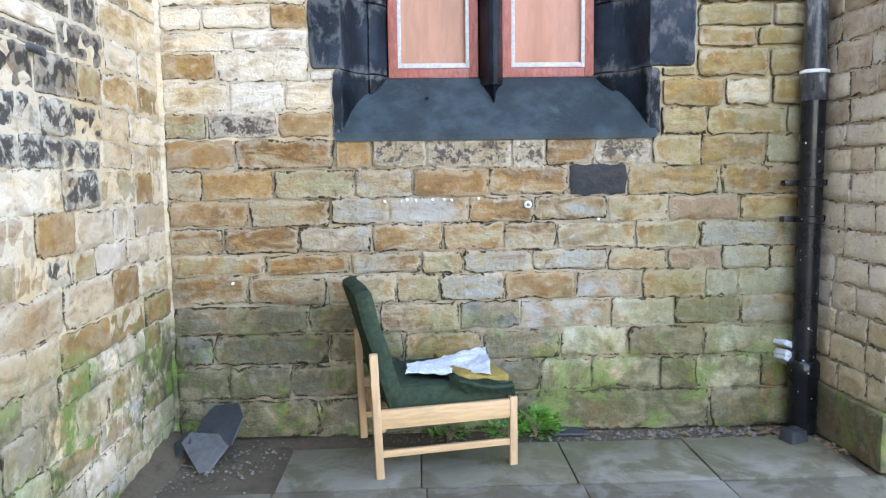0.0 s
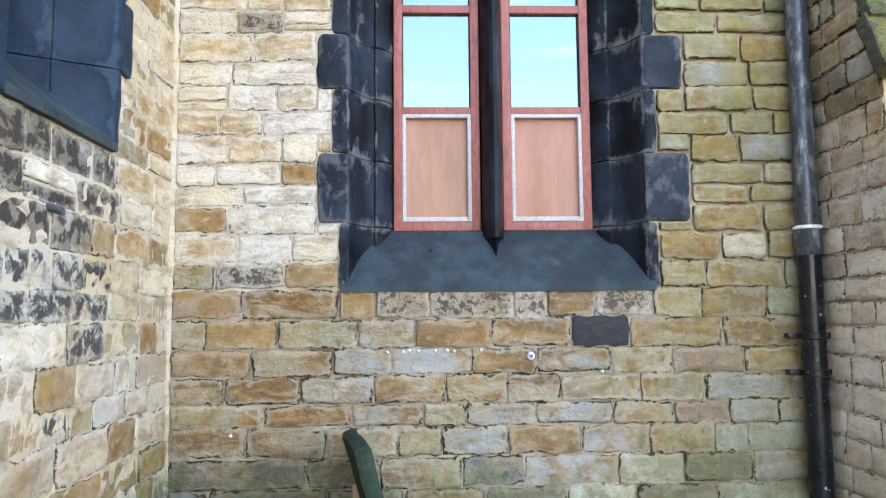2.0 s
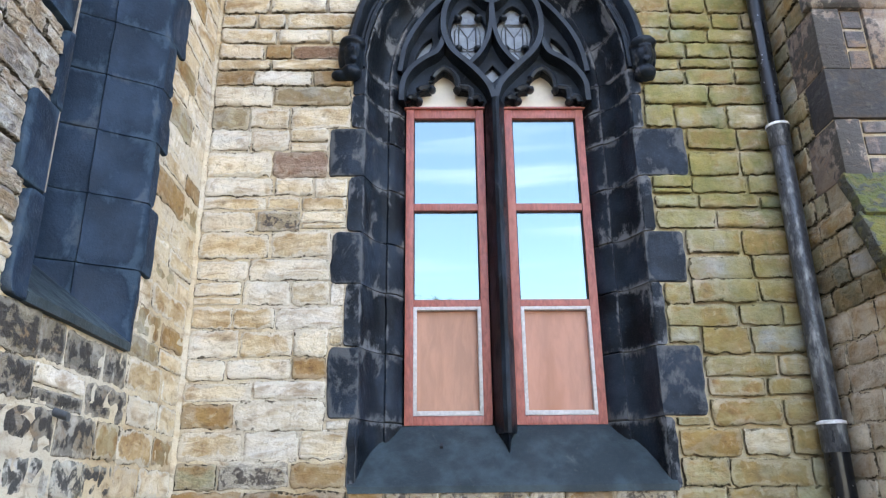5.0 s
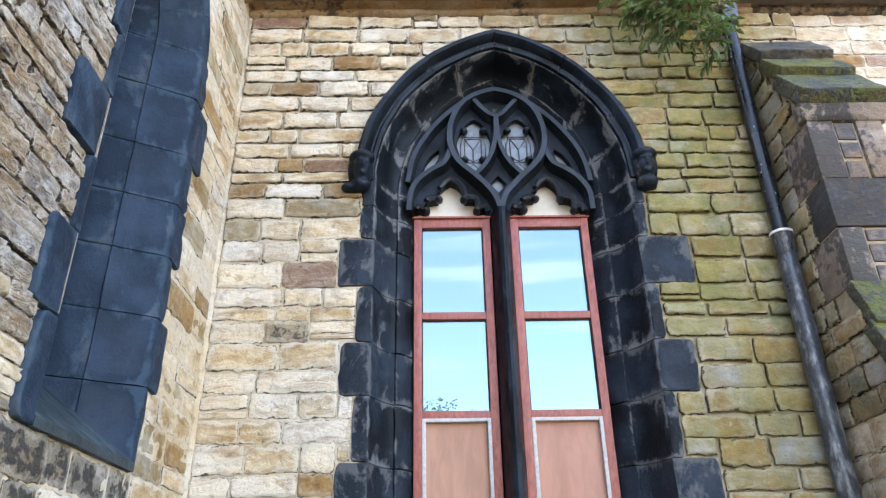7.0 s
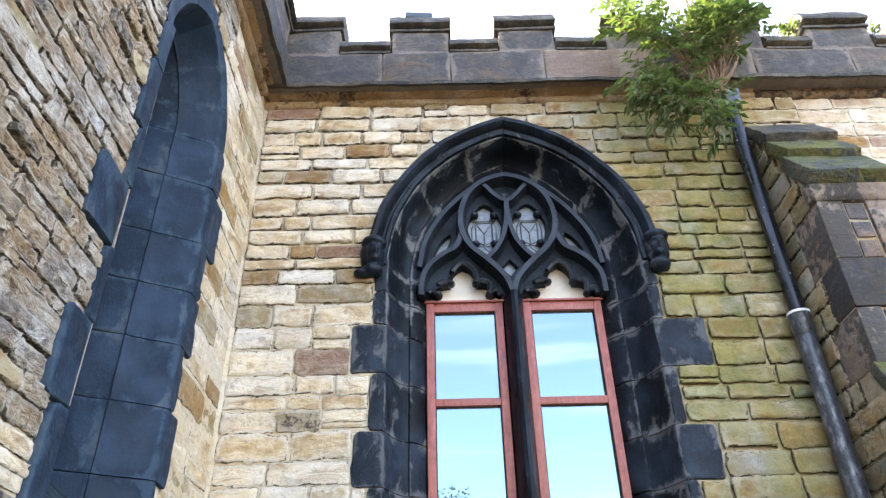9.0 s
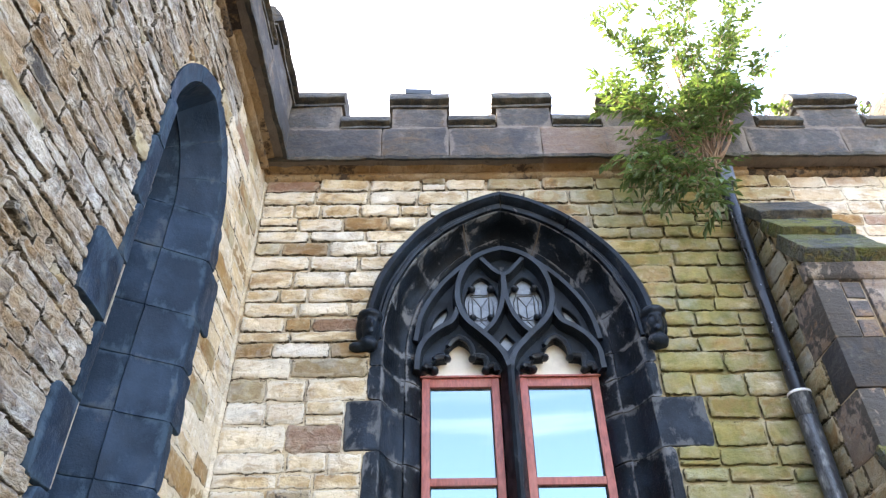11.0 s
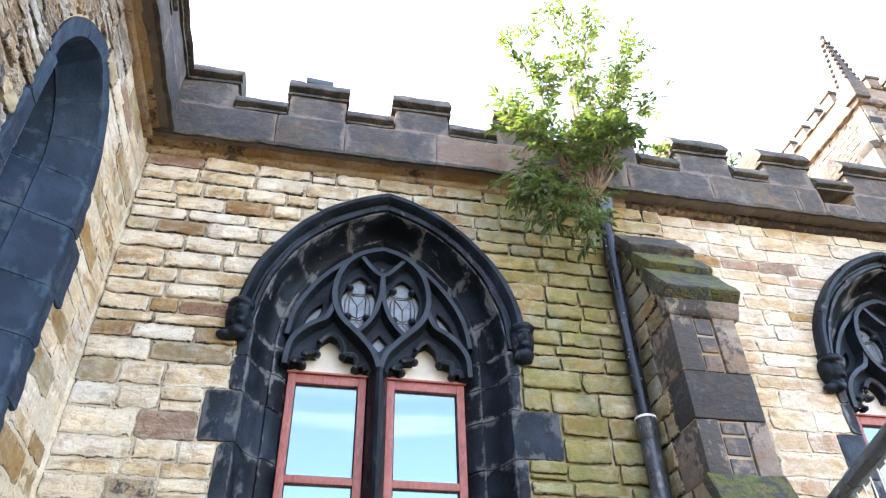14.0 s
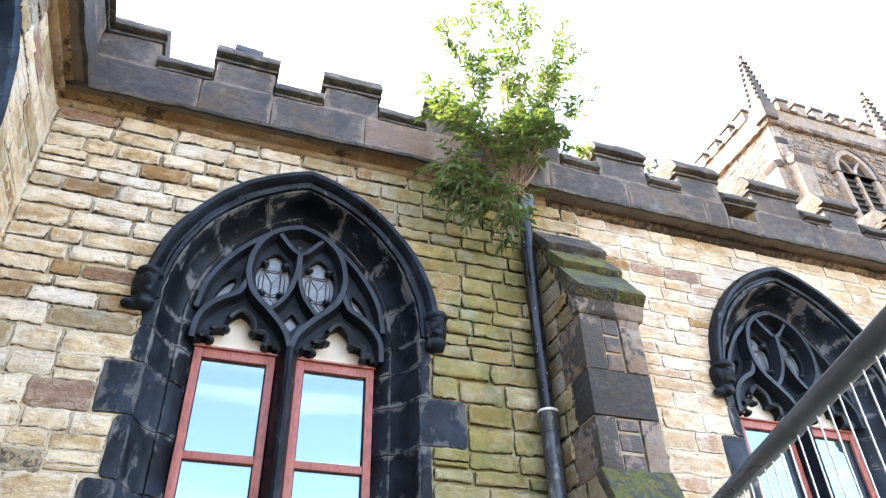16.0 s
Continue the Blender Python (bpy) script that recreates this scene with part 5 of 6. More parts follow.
# ---- chair ----
def chair():
    """Easy chair that faces along its own x; the origin lies under its middle."""
    ch = thing("easy_chair", "low beech-framed easy chair with torn dark green upholstery", "chair", pose(0.160, -0.252, 0, 0, 0, 11.7))
    hx, hy = 0.312, 0.275
    for s in (-1, 1):
        part("rear_leg", box((-hx, s * hy, 0.285), (0.036, 0.032, 0.57), turn(0, -2.0), 0.005), BEECH_UP, ch)
        part("front_leg", box((hx, s * hy, 0.165), (0.036, 0.032, 0.33), None, 0.005), BEECH_UP, ch)
        part("side_rail", box((0.0, s * hy, 0.276), (2 * hx - 0.03, 0.024, 0.085), None, 0.004), BEECH, ch)
        part("stretcher", box((0.0, s * hy, 0.12), (2 * hx - 0.03, 0.022, 0.030), None, 0.004), BEECH, ch)
    part("front_rail", box((hx - 0.02, 0, 0.27), (0.022, 2 * hy - 0.03, 0.06), None, 0.004), BEECH, ch)
    part("rear_rail", box((-hx + 0.03, 0, 0.24), (0.022, 2 * hy - 0.03, 0.06), None, 0.004), BEECH, ch)
    # seat cushion, sagging, with a torn cover over mustard foam
    bm = box((0.03, 0, 0.352), (0.56, 0.51, 0.105), None, 0.03)
    bmesh.ops.subdivide_edges(bm, edges=bm.edges[:], cuts=3, use_grid_fill=True)
    for v in bm.verts:
        v.co.z += 0.012 * noise.noise(v.co * 7) - 0.014 * math.exp(-((v.co.x) ** 2 + v.co.y ** 2) * 18)
    part("seat_cushion", bm, WOOL, ch, "sagging dark green seat cushion")
    bm = box((0, 0, 0), (0.255, 0.47, 0.05), None, 0.018)
    bmesh.ops.subdivide_edges(bm, edges=bm.edges[:], cuts=4, use_grid_fill=True)
    for v in bm.verts:
        v.co.z += 0.010 * noise.noise(v.co * 9) - 0.5 * max(0, v.co.x - 0.04) ** 2
        v.co.x += 0.02 * noise.noise(Vector((v.co.y * 9, 0, 2))) * (v.co.x < 0)
    part("torn_cover", bm, OLIVE, ch, "worn mustard lining where the cover is torn", pose(0.185, 0.0, 0.402, 0, 3, 0))
    rings = []
    for k in range(19):
        s = k / 18
        x, z = 0.02 + 0.30 * s, 0.428 - 0.05 * s + 0.006 * math.sin(13 * s)
        rings.append([(x, -0.20 + 0.03 * math.sin(9 * s) - 0.03 * s, z + 0.004), (x, -0.245, z + 0.008), (x + 0.004, -0.272, z - 0.016), (x + 0.004, -0.276, z - 0.045 + 0.01 * math.sin(17 * s))])
    bm = loft(rings, closed=False)
    bmesh.ops.solidify(bm, geom=bm.faces[:], thickness=0.008)
    part("cover_flap", bm, WOOL, ch, "torn green cover folded along the edge")
    bm = tube(glide([(0.06, -0.262, 0.412), (0.12, -0.268, 0.40), (0.18, -0.27, 0.382), (0.26, -0.27, 0.375), (0.318, -0.255, 0.375)], 5), 0.011, 8)
    part("piping", rough(bm, 0.005, 20), WOOL, ch)
    # back cushion, leaning
    bm = box((0, 0, 0), (0.082, 0.50, 0.57), None, 0.03)
    bmesh.ops.subdivide_edges(bm, edges=bm.edges[:], cuts=3, use_grid_fill=True)
    for v in bm.verts:
        v.co.x += 0.012 * noise.noise(v.co * 6) + 0.02 * (0.09 - v.co.z ** 2)
    part("back_cushion", bm, WOOL, ch, "faded dark green back cushion", pose(-0.288, 0, 0.568, 0, -15.5, 0))
    return ch


chair()

# newspaper on the seat
bm = bmesh.new()
bmesh.ops.create_grid(bm, x_segments=34, y_segments=28, size=0.5)
for v in bm.verts:
    x, y = v.co.x, v.co.y
    ragged = 0.012 * noise.noise(Vector((x * 9, y * 9, 7))) * (max(abs(x), abs(y)) > 0.45)
    v.co = Vector((x * (0.40 + 0.06 * y) + 0.06 * y + ragged, y * (0.28 + 0.30 * x) + ragged, 0.006 * noise.noise(Vector((x * 9, y * 9, 1))) + 0.004 * noise.noise(Vector((x * 19, y * 23, 3))) + 0.012 * noise.noise(Vector((x * 3, y * 3, 4))) + 0.015 * x))
bmesh.ops.solidify(bm, geom=bm.faces[:], thickness=0.004)
paper = part("newspaper", bm, PAPER, None, m=pose(0.238, -0.27, 0.437, 3, 1, 10) @ Matrix.Diagonal((1.0, 1.0, 1.3, 1)))
tagged(paper, "sodden crumpled white newspaper lying on the chair seat", "paper")

# ---- things on the ground ----
def slate_piece(out, m, label, material):
    """A split piece of slate: a sharp flat outline with a flaked rim."""
    bm = prism(out, -0.005, 0.005)
    bmesh.ops.bevel(bm, geom=[e for e in bm.edges if abs(e.verts[0].co.z - e.verts[1].co.z) < 0.001], offset=0.003, segments=1, affect="EDGES")
    ob = part("broken_slate", bm, material, None, m=m, flat=True)
    return tagged(ob, label, "slate", "broken slates in the corner")


slate_piece([(-0.14, -0.11), (0.10, -0.115), (0.13, 0.03), (0.085, 0.11), (-0.05, 0.115), (-0.11, 0.05)], pose(-0.88, -0.20, 0.135, 46, -12, -16), "broken blue-grey roof slate propped in the wall corner", SLATE)
slate_piece([(-0.11, 0.09), (0.125, 0.10), (0.07, -0.125), (0.03, -0.14), (-0.125, 0.02)], pose(-0.92, -0.315, 0.062, 28, 4, -8), "weathered pale grey roof slate leaning on another slate", PALE_SLATE)
slate_piece([(-0.08, -0.06), (0.07, -0.05), (0.09, 0.05), (-0.06, 0.07)], pose(-1.06, -0.25, 0.05, 16, -42, 10), "small broken slate scrap against the side wall", SLATE)
slate_piece([(-0.10, -0.035), (0.09, -0.04), (0.10, 0.03), (-0.07, 0.05)], pose(0.86, -0.07, 0.012, 8, 4, 8), "thin slate scrap lying at the wall foot", SLATE)

for k, (z, tilt, w) in enumerate(((0.43, 24, 0.13), (0.375, 30, 0.12), (0.345, 33, 0.13))):
    b = part("book", rough(box((0, 0, 0), (w, 0.10, 0.028), None, 0.004), 0.004, 20, k), PAPER, None, m=pose(2.012, -0.05, z, -8, tilt, 5))
    tagged(b, "soggy white paperback wedged behind the downpipe", "book", "wedged books")


def weed(x, y, n, r, h, seed, z=0.0, label="small bright green leafy weed growing at the wall foot", leaf=None):
    rr = random.Random(seed)
    w = thing("weed", label, "plant", pose(x, y, z), "weeds")
    vs, fs = [], []
    for k in range(n):
        a, d = rr.uniform(0, 6.28), r * math.sqrt(rr.random())
        c = Vector((d * math.cos(a), min(0.02, 0.6 * d * math.sin(a)), rr.uniform(0.02, h) * (1 - 0.5 * d / r)))
        ln, wd = rr.uniform(0.025, 0.055), rr.uniform(0.008, 0.016)
        u = Vector((math.cos(a) + rr.uniform(-.5, .5), math.sin(a) - 0.3, rr.uniform(-.2, .9))).normalized()
        s = u.cross(Vector((rr.uniform(-.3, .3), rr.uniform(-.3, .3), 1))).normalized() * wd
        q = len(vs)
        vs += [c, c + u * ln * 0.5 + s, c + u * ln, c + u * ln * 0.5 - s]
        fs.append((q, q + 1, q + 2, q + 3))
    me = bpy.data.meshes.new("leaves")
    me.from_pydata(vs, [], fs)
    part("foliage", me, leaf or WEED, w, kind="stuff", flat=True)
    bm = bmesh.new()
    for k in range(9):
        a = rr.uniform(0, 6.28)
        p = Vector((0.7 * r * math.cos(a), 0.35 * r * math.sin(a) - 0.01, 0.75 * h))
        me = tube(glide([(0, 0, -0.012), tuple(p * 0.5 + Vector((0, 0, 0.02))), tuple(p)], 3), 0.003, 5, 0.001)
        tmp = bpy.data.meshes.new("stem")
        me.to_mesh(tmp)
        me.free()
        bm.from_mesh(tmp)
        bpy.data.meshes.remove(tmp)
    part("branchwork", bm, TWIG, w, kind="stuff")


weed(0.69, -0.075, 260, 0.12, 0.17, 3)
weed(0.52, -0.09, 90, 0.10, 0.09, 4)
weed(0.25, -0.09, 60, 0.10, 0.05, 6)
weed(2.60, -0.06, 70, 0.12, 0.09, 7, 5.78, "sparse green weed growing on the crenel coping", LEAF)
weed(2.72, -0.10, 40, 0.06, 0.13, 8, 5.78, "sparse green weed growing on the crenel coping", LEAF)
weed(3.36, -0.03, 40, 0.04, 0.22, 9, 5.78, "thin upright green weed on the crenel coping", LEAF)


def litter(name, label, category, count, seed, material, spots, size, leafy):
    """Loose bits that nobody would count, each a small faceted or curled piece."""
    r = random.Random(seed)
    vs, fs = [], []
    for k in range(count):
        cx, cy, sx, sy = spots[r.randrange(len(spots))]
        x, y = r.gauss(cx, sx), r.gauss(cy, sy)
        if x < LX + 0.02 or y > -0.015 or (BX0 - 0.02 < x and y > -0.64):
            continue
        s = size * r.uniform(0.4, 1.5)
        q = len(vs)
        a = r.uniform(0, 6.28)
        c, sn = math.cos(a), math.sin(a)
        if leafy:
            pts = [(-1, 0, 0.1), (0, -0.5, 0.25), (1, 0, 0.05), (0, 0.5, 0.4)]
            fs.append((q, q + 1, q + 2, q + 3))
        else:
            pts = [(r.uniform(.6, 1), 0, 0), (0, r.uniform(.5, 1), 0), (-r.uniform(.6, 1), 0, 0), (0, -r.uniform(.5, 1), 0), (r.uniform(-.3, .3), r.uniform(-.3, .3), r.uniform(.4, .8)), (0, 0, -0.3)]
            for e in range(4):
                fs.append((q + e, q + (e + 1) % 4, q + 4))
                fs.append((q + (e + 1) % 4, q + e, q + 5))
        vs += [(x + s * (c * px - sn * py), y + s * (sn * px + c * py), -0.008 + s * pz + (0.006 if y < -0.24 else 0)) for px, py, pz in pts]
    me = bpy.data.meshes.new(name)
    me.from_pydata(vs, [], fs)
    ob = part(name, me, material, None, flat=True)
    tagged(ob, label, category, kind="stuff")


litter("grit", "loose grey grit and mortar crumbs along the wall foot", "debris", 900, 1, PEBBLE, [(1.1, -0.09, 0.5, 0.05), (1.7, -0.08, 0.3, 0.04), (0.3, -0.1, 0.6, 0.07), (-0.8, -0.35, 0.2, 0.18), (-1.02, -0.6, 0.08, 0.3)], 0.008, False)
litter("rubble", "small stone and mortar lumps on the soil", "debris", 230, 2, PEBBLE, [(1.6, -0.3, 0.4, 0.16), (1.9, -0.3, 0.15, 0.12), (1.0, -0.08, 0.4, 0.04), (1.35, -0.09, 0.45, 0.05), (1.75, -0.1, 0.2, 0.05), (-0.85, -0.3, 0.2, 0.15), (0.85, -0.35, 0.3, 0.15)], 0.016, False)
litter("dead_leaves", "curled brown dead leaves round the pipe foot", "leaves", 64, 3, RUBBISH, [(2.02, -0.24, 0.08, 0.09), (1.9, -0.12, 0.12, 0.05), (1.95, -0.24, 0.12, 0.07), (1.6, -0.09, 0.4, 0.04), (2.05, -0.4, 0.06, 0.1)], 0.030, True)

for x, y, s, a, label in ((1.93, -0.27, (0.11, 0.09, 0.085), 20, "grey broken stone lump beside the pipe foot"), (2.11, -0.06, (0.06, 0.05, 0.24), -8, "pale stone sliver leaning behind the pipe foot")):
    lump = box((0, 0, s[2] / 2 - 0.01), s, None, 0.008, 0.86)
    lump = part("loose_stone", rough(lump, 0.007, 14.0, x), SLATE if s[2] < 0.1 else GREENISH, None, m=pose(x, y, -0.004, 0, 0, a))
    tagged(lump, label, "stone", "loose stones")

# bank of dirt along the foot of the side wall
rings = []
for k in range(31):
    y = -0.03 - 1.6 * k / 30
    h = 0.035 + 0.025 * noise.noise(Vector((0, y * 3, 2))) + 0.03 * math.exp(-((y + 0.25) * 4) ** 2)
    w = 0.13 + 0.05 * noise.noise(Vector((3, y * 4, 1)))
    rings.append([(LX - 0.02, y, -0.02), (LX - 0.02, y, h), (LX + 0.2 * w, y, h * 0.92), (LX + 0.5 * w, y, h * 0.55), (LX + 0.8 * w, y, h * 0.2), (LX + 1.1 * w, y, -0.02)])
bank = part("dirt_bank", rough(loft(rings), 0.016, 11.0), SOIL, None)
tagged(bank, "low bank of dark dirt against the side wall", "dirt", kind="stuff")

# bits fixed in the walls
bolt = thing("wall_bolt", "small rusty bolt with a white washer in the wall", "bolt", pose(0.66, -0.02, 1.18))
part("washer", loft([[(r * math.cos(a), y, r * math.sin(a)) for a in (k * math.pi / 6 for k in range(12))] for r, y in ((0.019, 0.012), (0.019, -0.006), (0.012, -0.008))]), LIME, bolt)
part("shank", loft([[(r * math.cos(a), y, r * math.sin(a)) for a in (k * math.pi / 3 for k in range(6))] for r, y in ((0.009, 0.0), (0.009, -0.022), (0.004, -0.024))]), IRON_WORN, bolt)
rnd = random.Random(8)
for x, z in ((0.05, 1.212), (0.095, 1.208), (0.18, 1.21), (0.24, 1.212), (0.275, 1.208), (0.41, 1.214), (-0.06, 1.206), (0.02, 1.206), (-0.83, 0.805), (1.02, 1.10)):
    plug = part("wall_plug", rough(loft([[(x + q * math.cos(a), y, z + q * math.sin(a)) for a in (k * math.pi / 4 for k in range(8))] for q, y in ((0.008, 0.02), (0.008, -0.018), (0.005, -0.024))]), 0.003, 40, x), SPOT, None)
    tagged(plug, "small white plug set in a wall joint", "wall plug", "wall plugs")
stub = part("pipe_stub", loft([[(x, -1.195 + 0.016 * math.cos(a), 1.767 - 0.35 * (x - LX) + 0.016 * math.sin(a)) for a in (k * math.pi / 5 for k in range(10))] for x in (LX - 0.03, LX + 0.05)]), LEAD, None)
tagged(stub, "short grey metal pipe stub sticking out of the wall", "pipe")


# ---- the bush on the wall head ----
def bush():
    r = random.Random(11)
    b = thing("buddleia_bush", "wild green buddleia bush rooted in the parapet above the downpipe", "bush", pose(1.95, -0.17, 5.12))
    vs, fs = [], []

    def leaf(p, d, ln, wd):
        d = d.normalized()
        s = d.cross(Vector((r.uniform(-.6, .6), r.uniform(-.6, .6), 1))).normalized()
        n = d.cross(s)
        q = len(vs)
        vs.extend([p, p + d * ln * 0.4 + s * wd - n * wd * 0.3, p + d * ln - Vector((0, 0, ln * 0.18)), p + d * ln * 0.4 - s * wd - n * wd * 0.3, p + d * ln * 0.45])
        fs.extend([(q, q + 1, q + 4), (q + 1, q + 2, q + 4), (q + 2, q + 3, q + 4), (q + 3, q, q + 4)])

    stems = []

    def shoot(p, way, ln, big):
        """A side shoot with leaves in pairs and a drooping tip."""
        way = way.normalized()
        n = 5
        for i in range(n):
            q = p + way * ln * (i + 0.6) / n + Vector((0, 0, -0.25 * ln * (i / n) ** 2))
            for sg in (-1, 1):
                w = way.cross(Vector((0, 0, 1))) * sg + way * 0.8 + Vector((r.uniform(-.35, .35), r.uniform(-.35, .35), r.uniform(-.7, .1)))
                leaf(q, w, big * r.uniform(0.5, 1.0), big * r.uniform(0.10, 0.19))
        stems.append(([p, p + way * ln * 0.5, p + way * ln + Vector((0, 0, -0.2 * ln))], 0.0028))

    def stem(tip, arch_up, bare, every, big, thick):
        root = Vector((r.uniform(-.05, .05), r.uniform(-.03, .03), r.uniform(-.06, .04)))
        start = root + Vector((tip.x * 0.22 + r.uniform(-.05, .05), -0.07, 0.18))
        line = glide([root, start, root.lerp(tip, 0.58) + Vector((0, -0.04, arch_up)), tip], 8)
        stems.append((line, thick))
        n = len(line)
        d = (line[-1] - line[-2]).normalized()
        for j in range(2, n):
            if j / (n - 1) < bare or r.random() > every:
                continue
            d = (line[min(j + 1, n - 1)] - line[j - 1]).normalized()
            shoot(line[j], d * 0.5 + Vector((r.uniform(-1, 1), r.uniform(-1, 0.5), r.uniform(-.5, .6))), r.uniform(0.10, 0.26), big)
        for i in range(5):
            leaf(tip + Vector((r.uniform(-.03, .03), r.uniform(-.03, .03), r.uniform(-.03, .03))), d + Vector((r.uniform(-.7, .7), r.uniform(-.7, .7), r.uniform(-.5, .4))), big, big * 0.15)

    for k in range(26):      # tall sparse shoots against the sky
        a = -1 + 2 * (k + r.random()) / 26
        up = (0.85 + 1.65 * r.random()) * (1 - 0.30 * abs(a))
        stem(Vector((a * 0.70 - 0.11 + 0.15 * up, -0.05 - 0.3 * r.random(), up)), 0.06, 0.36, 0.50, 0.095, 0.008)
    for k in range(20):      # the fuller skirt before the battlements
        a = -1 + 2 * (k + r.random()) / 20
        stem(Vector((a * 0.46 - 0.26 + math.copysign(0.10, a), -0.2 - 0.3 * r.random(), 0.10 + 0.52 * r.random())), 0.10, 0.56, 0.52, 0.09, 0.006)
    for k in range(16):      # shoots hanging before the wall, longest beside the pipe
        a = r.random()
        stem(Vector((-0.68 + 0.58 * a, -0.12 - 0.2 * r.random(), -0.02 - 0.22 * r.random() - 0.40 * a)), 0.14, 0.52, 0.46, 0.09, 0.004)
    for k in range(8):      # bare stems close to the root
        a = r.uniform(-1, 1)
        root = Vector((r.uniform(-.08, .08), -0.03, -0.04))
        stems.append((glide([root, root + Vector((0.10 * a - 0.06, -0.1, 0.15)), root + Vector((0.22 * a - 0.12, -0.16, 0.36 + 0.2 * r.random()))], 5), 0.007))
    me = bpy.data.meshes.new("foliage")
    me.from_pydata(vs, [], fs)
    part("foliage", me, LEAF, b, kind="stuff", flat=True)
    bm = bmesh.new()
    for line, rad in stems:
        t = tube(line, rad, 5, rad * 0.35)
        tmp = bpy.data.meshes.new("stem")
        t.to_mesh(tmp)
        t.free()
        bm.from_mesh(tmp)
        bpy.data.meshes.remove(tmp)
    part("branchwork", bm, TWIG, b, "thin bare brown stems", kind="stuff")


bush()


# ---- site fence ----
def fence():
    a, b = Vector((1.2025, -2.352, 0)), Vector((0.057, -5.605, 0))
    d = (b - a).normalized()
    f = thing("site_fence_panel", "grey galvanised temporary site fence panel of tube and thin wires", "fence")
    top = 2.093
    p0 = tube([a + Vector((0, 0, top)), a.lerp(b, 0.5) + Vector((0, 0, top)), b + Vector((0, 0, top))], 0.019, 18)
    rail = part("top_rail", p0, ALLOY, f)
    for s in (0.075, 0.155, 0.235):
        c = a.lerp(b, s) + Vector((0, 0, top))
        part("weld_band", tube([c - d * 0.006, c + d * 0.006], 0.0201, 18), ALLOY, rail)
    part("bottom_rail", tube([a + Vector((0, 0, 0.16)), b + Vector((0, 0, 0.16))], 0.0225, 14), ALLOY, f)
    for e in (a, b):
        part("post", tube([e + Vector((0, 0, 0.0)), e + Vector((0, 0, top))], 0.0225, 14), ALLOY, f)
        part("foot_block", box((e.x, e.y, 0.055), (0.24, 0.60, 0.13), turn(0, 0, 70), 0.02), PEBBLE, f)
    n = int((b - a).length / 0.039)
    for k in range(1, n):
        c = a.lerp(b, k / n)
        part("wire", tube([c + Vector((0, 0, 0.16)), c + Vector((0, 0, top - 0.01))], 0.0016, 5), WIRE, f)
    for z in (0.45, 0.75, 1.05, 1.35):
        part("cross_wire", tube([a + Vector((0, 0, z)), b + Vector((0, 0, z))], 0.0016, 5), WIRE, f)


fence()


# ---- trees behind the camera, seen in the panes ----
def tree(x, y, h, seed):
    r = random.Random(seed)
    t = thing("tree", "leafy broad tree standing behind the viewer", "tree", pose(x, y, 0), "trees across the yard")
    part("trunk", tube(glide([(0, 0, -0.1), (0.1, 0.05, h * 0.25), (0.0, 0.1, h * 0.5), (0.1, 0, h * 0.85)], 5), 0.28, 9, 0.05), TWIG, t)
    vs, fs = [], []
    for k in range(90):
        a, e = r.uniform(0, 6.28), r.uniform(0.3, 1.0)
        rad = h * 0.27 * math.sqrt(max(0.02, 1 - (2 * e - 1.2) ** 2)) * r.uniform(0.3, 1.0)
        c = Vector((rad * math.cos(a), rad * math.sin(a), h * e))
        if k < 16:
            part("limb", tube([(0.05, 0.05, h * 0.3 + h * 0.3 * r.random()), tuple(c * 0.6 + Vector((0, 0, h * 0.18 * e))), tuple(c)], 0.07, 5, 0.015), TWIG, t)
        for j in range(55):
            p = c + Vector((r.gauss(0, .38), r.gauss(0, .38), r.gauss(0, .3)))
            u = Vector((r.uniform(-1, 1), r.uniform(-1, 1), r.uniform(-.6, .6))).normalized() * 0.13
            s = u.cross(Vector((r.uniform(-1, 1), r.uniform(-1, 1), 1))).normalized() * 0.06
            q = len(vs)
            vs += [p, p + u * 0.5 + s, p + u, p + u * 0.5 - s]
            fs.append((q, q + 1, q + 2, q + 3))
    me = bpy.data.meshes.new("crown")
    me.from_pydata(vs, [], fs)
    part("crown", me, FAR_LEAF, t, kind="stuff", flat=True)


tree(-0.25, -27.0, 9.75, 21)
tree(9.0, -34.0, 9.0, 22)
tree(-14.0, -30.0, 9.0, 23)


# ---- flagstones ----
pavement = thing("pavement", "worn grey-brown stone flags with dark joints", "pavement", kind="structure")
rnd = random.Random(31)
ROWS_Y = [(-0.205, -0.685), (-0.70, -1.32), (-1.335, -1.90), (-1.915, -2.50), (-2.515, -3.1), (-3.115, -3.7), (-3.715, -4.3), (-4.315, -4.9)]
JOINTS = [(-0.525, 0.10, 0.775, 1.395, 2.05), (-1.0, -0.53, 0.12, 0.79, 1.40, 2.1)]


def flag(x0, x1, y0, y1):
    g = 0.0035
    bm = bmesh.new()
    add_box(bm, ((x0 + x1) / 2, (y0 + y1) / 2, -0.006), (x1 - x0 - 2 * g, abs(y0 - y1) - g, 0.032), turn(rnd.uniform(-.5, .5), rnd.uniform(-.5, .5), rnd.uniform(-.4, .4)), 0.004)
    part("flagstone", bm, FLAG, pavement)


for k, (ya, yb) in enumerate(ROWS_Y):
    js = JOINTS[k] if k < 2 else [-1.1 + 0.1 * rnd.random() + 0.72 * i for i in range(8)]
    for x0, x1 in zip(js, js[1:]):
        flag(x0, x1, ya, yb)
for x0, x1 in ((2.12, 2.75), (2.77, 3.4)):
    for ya, yb in ROWS_Y[1:4]:
        flag(x0, x1, ya, yb)


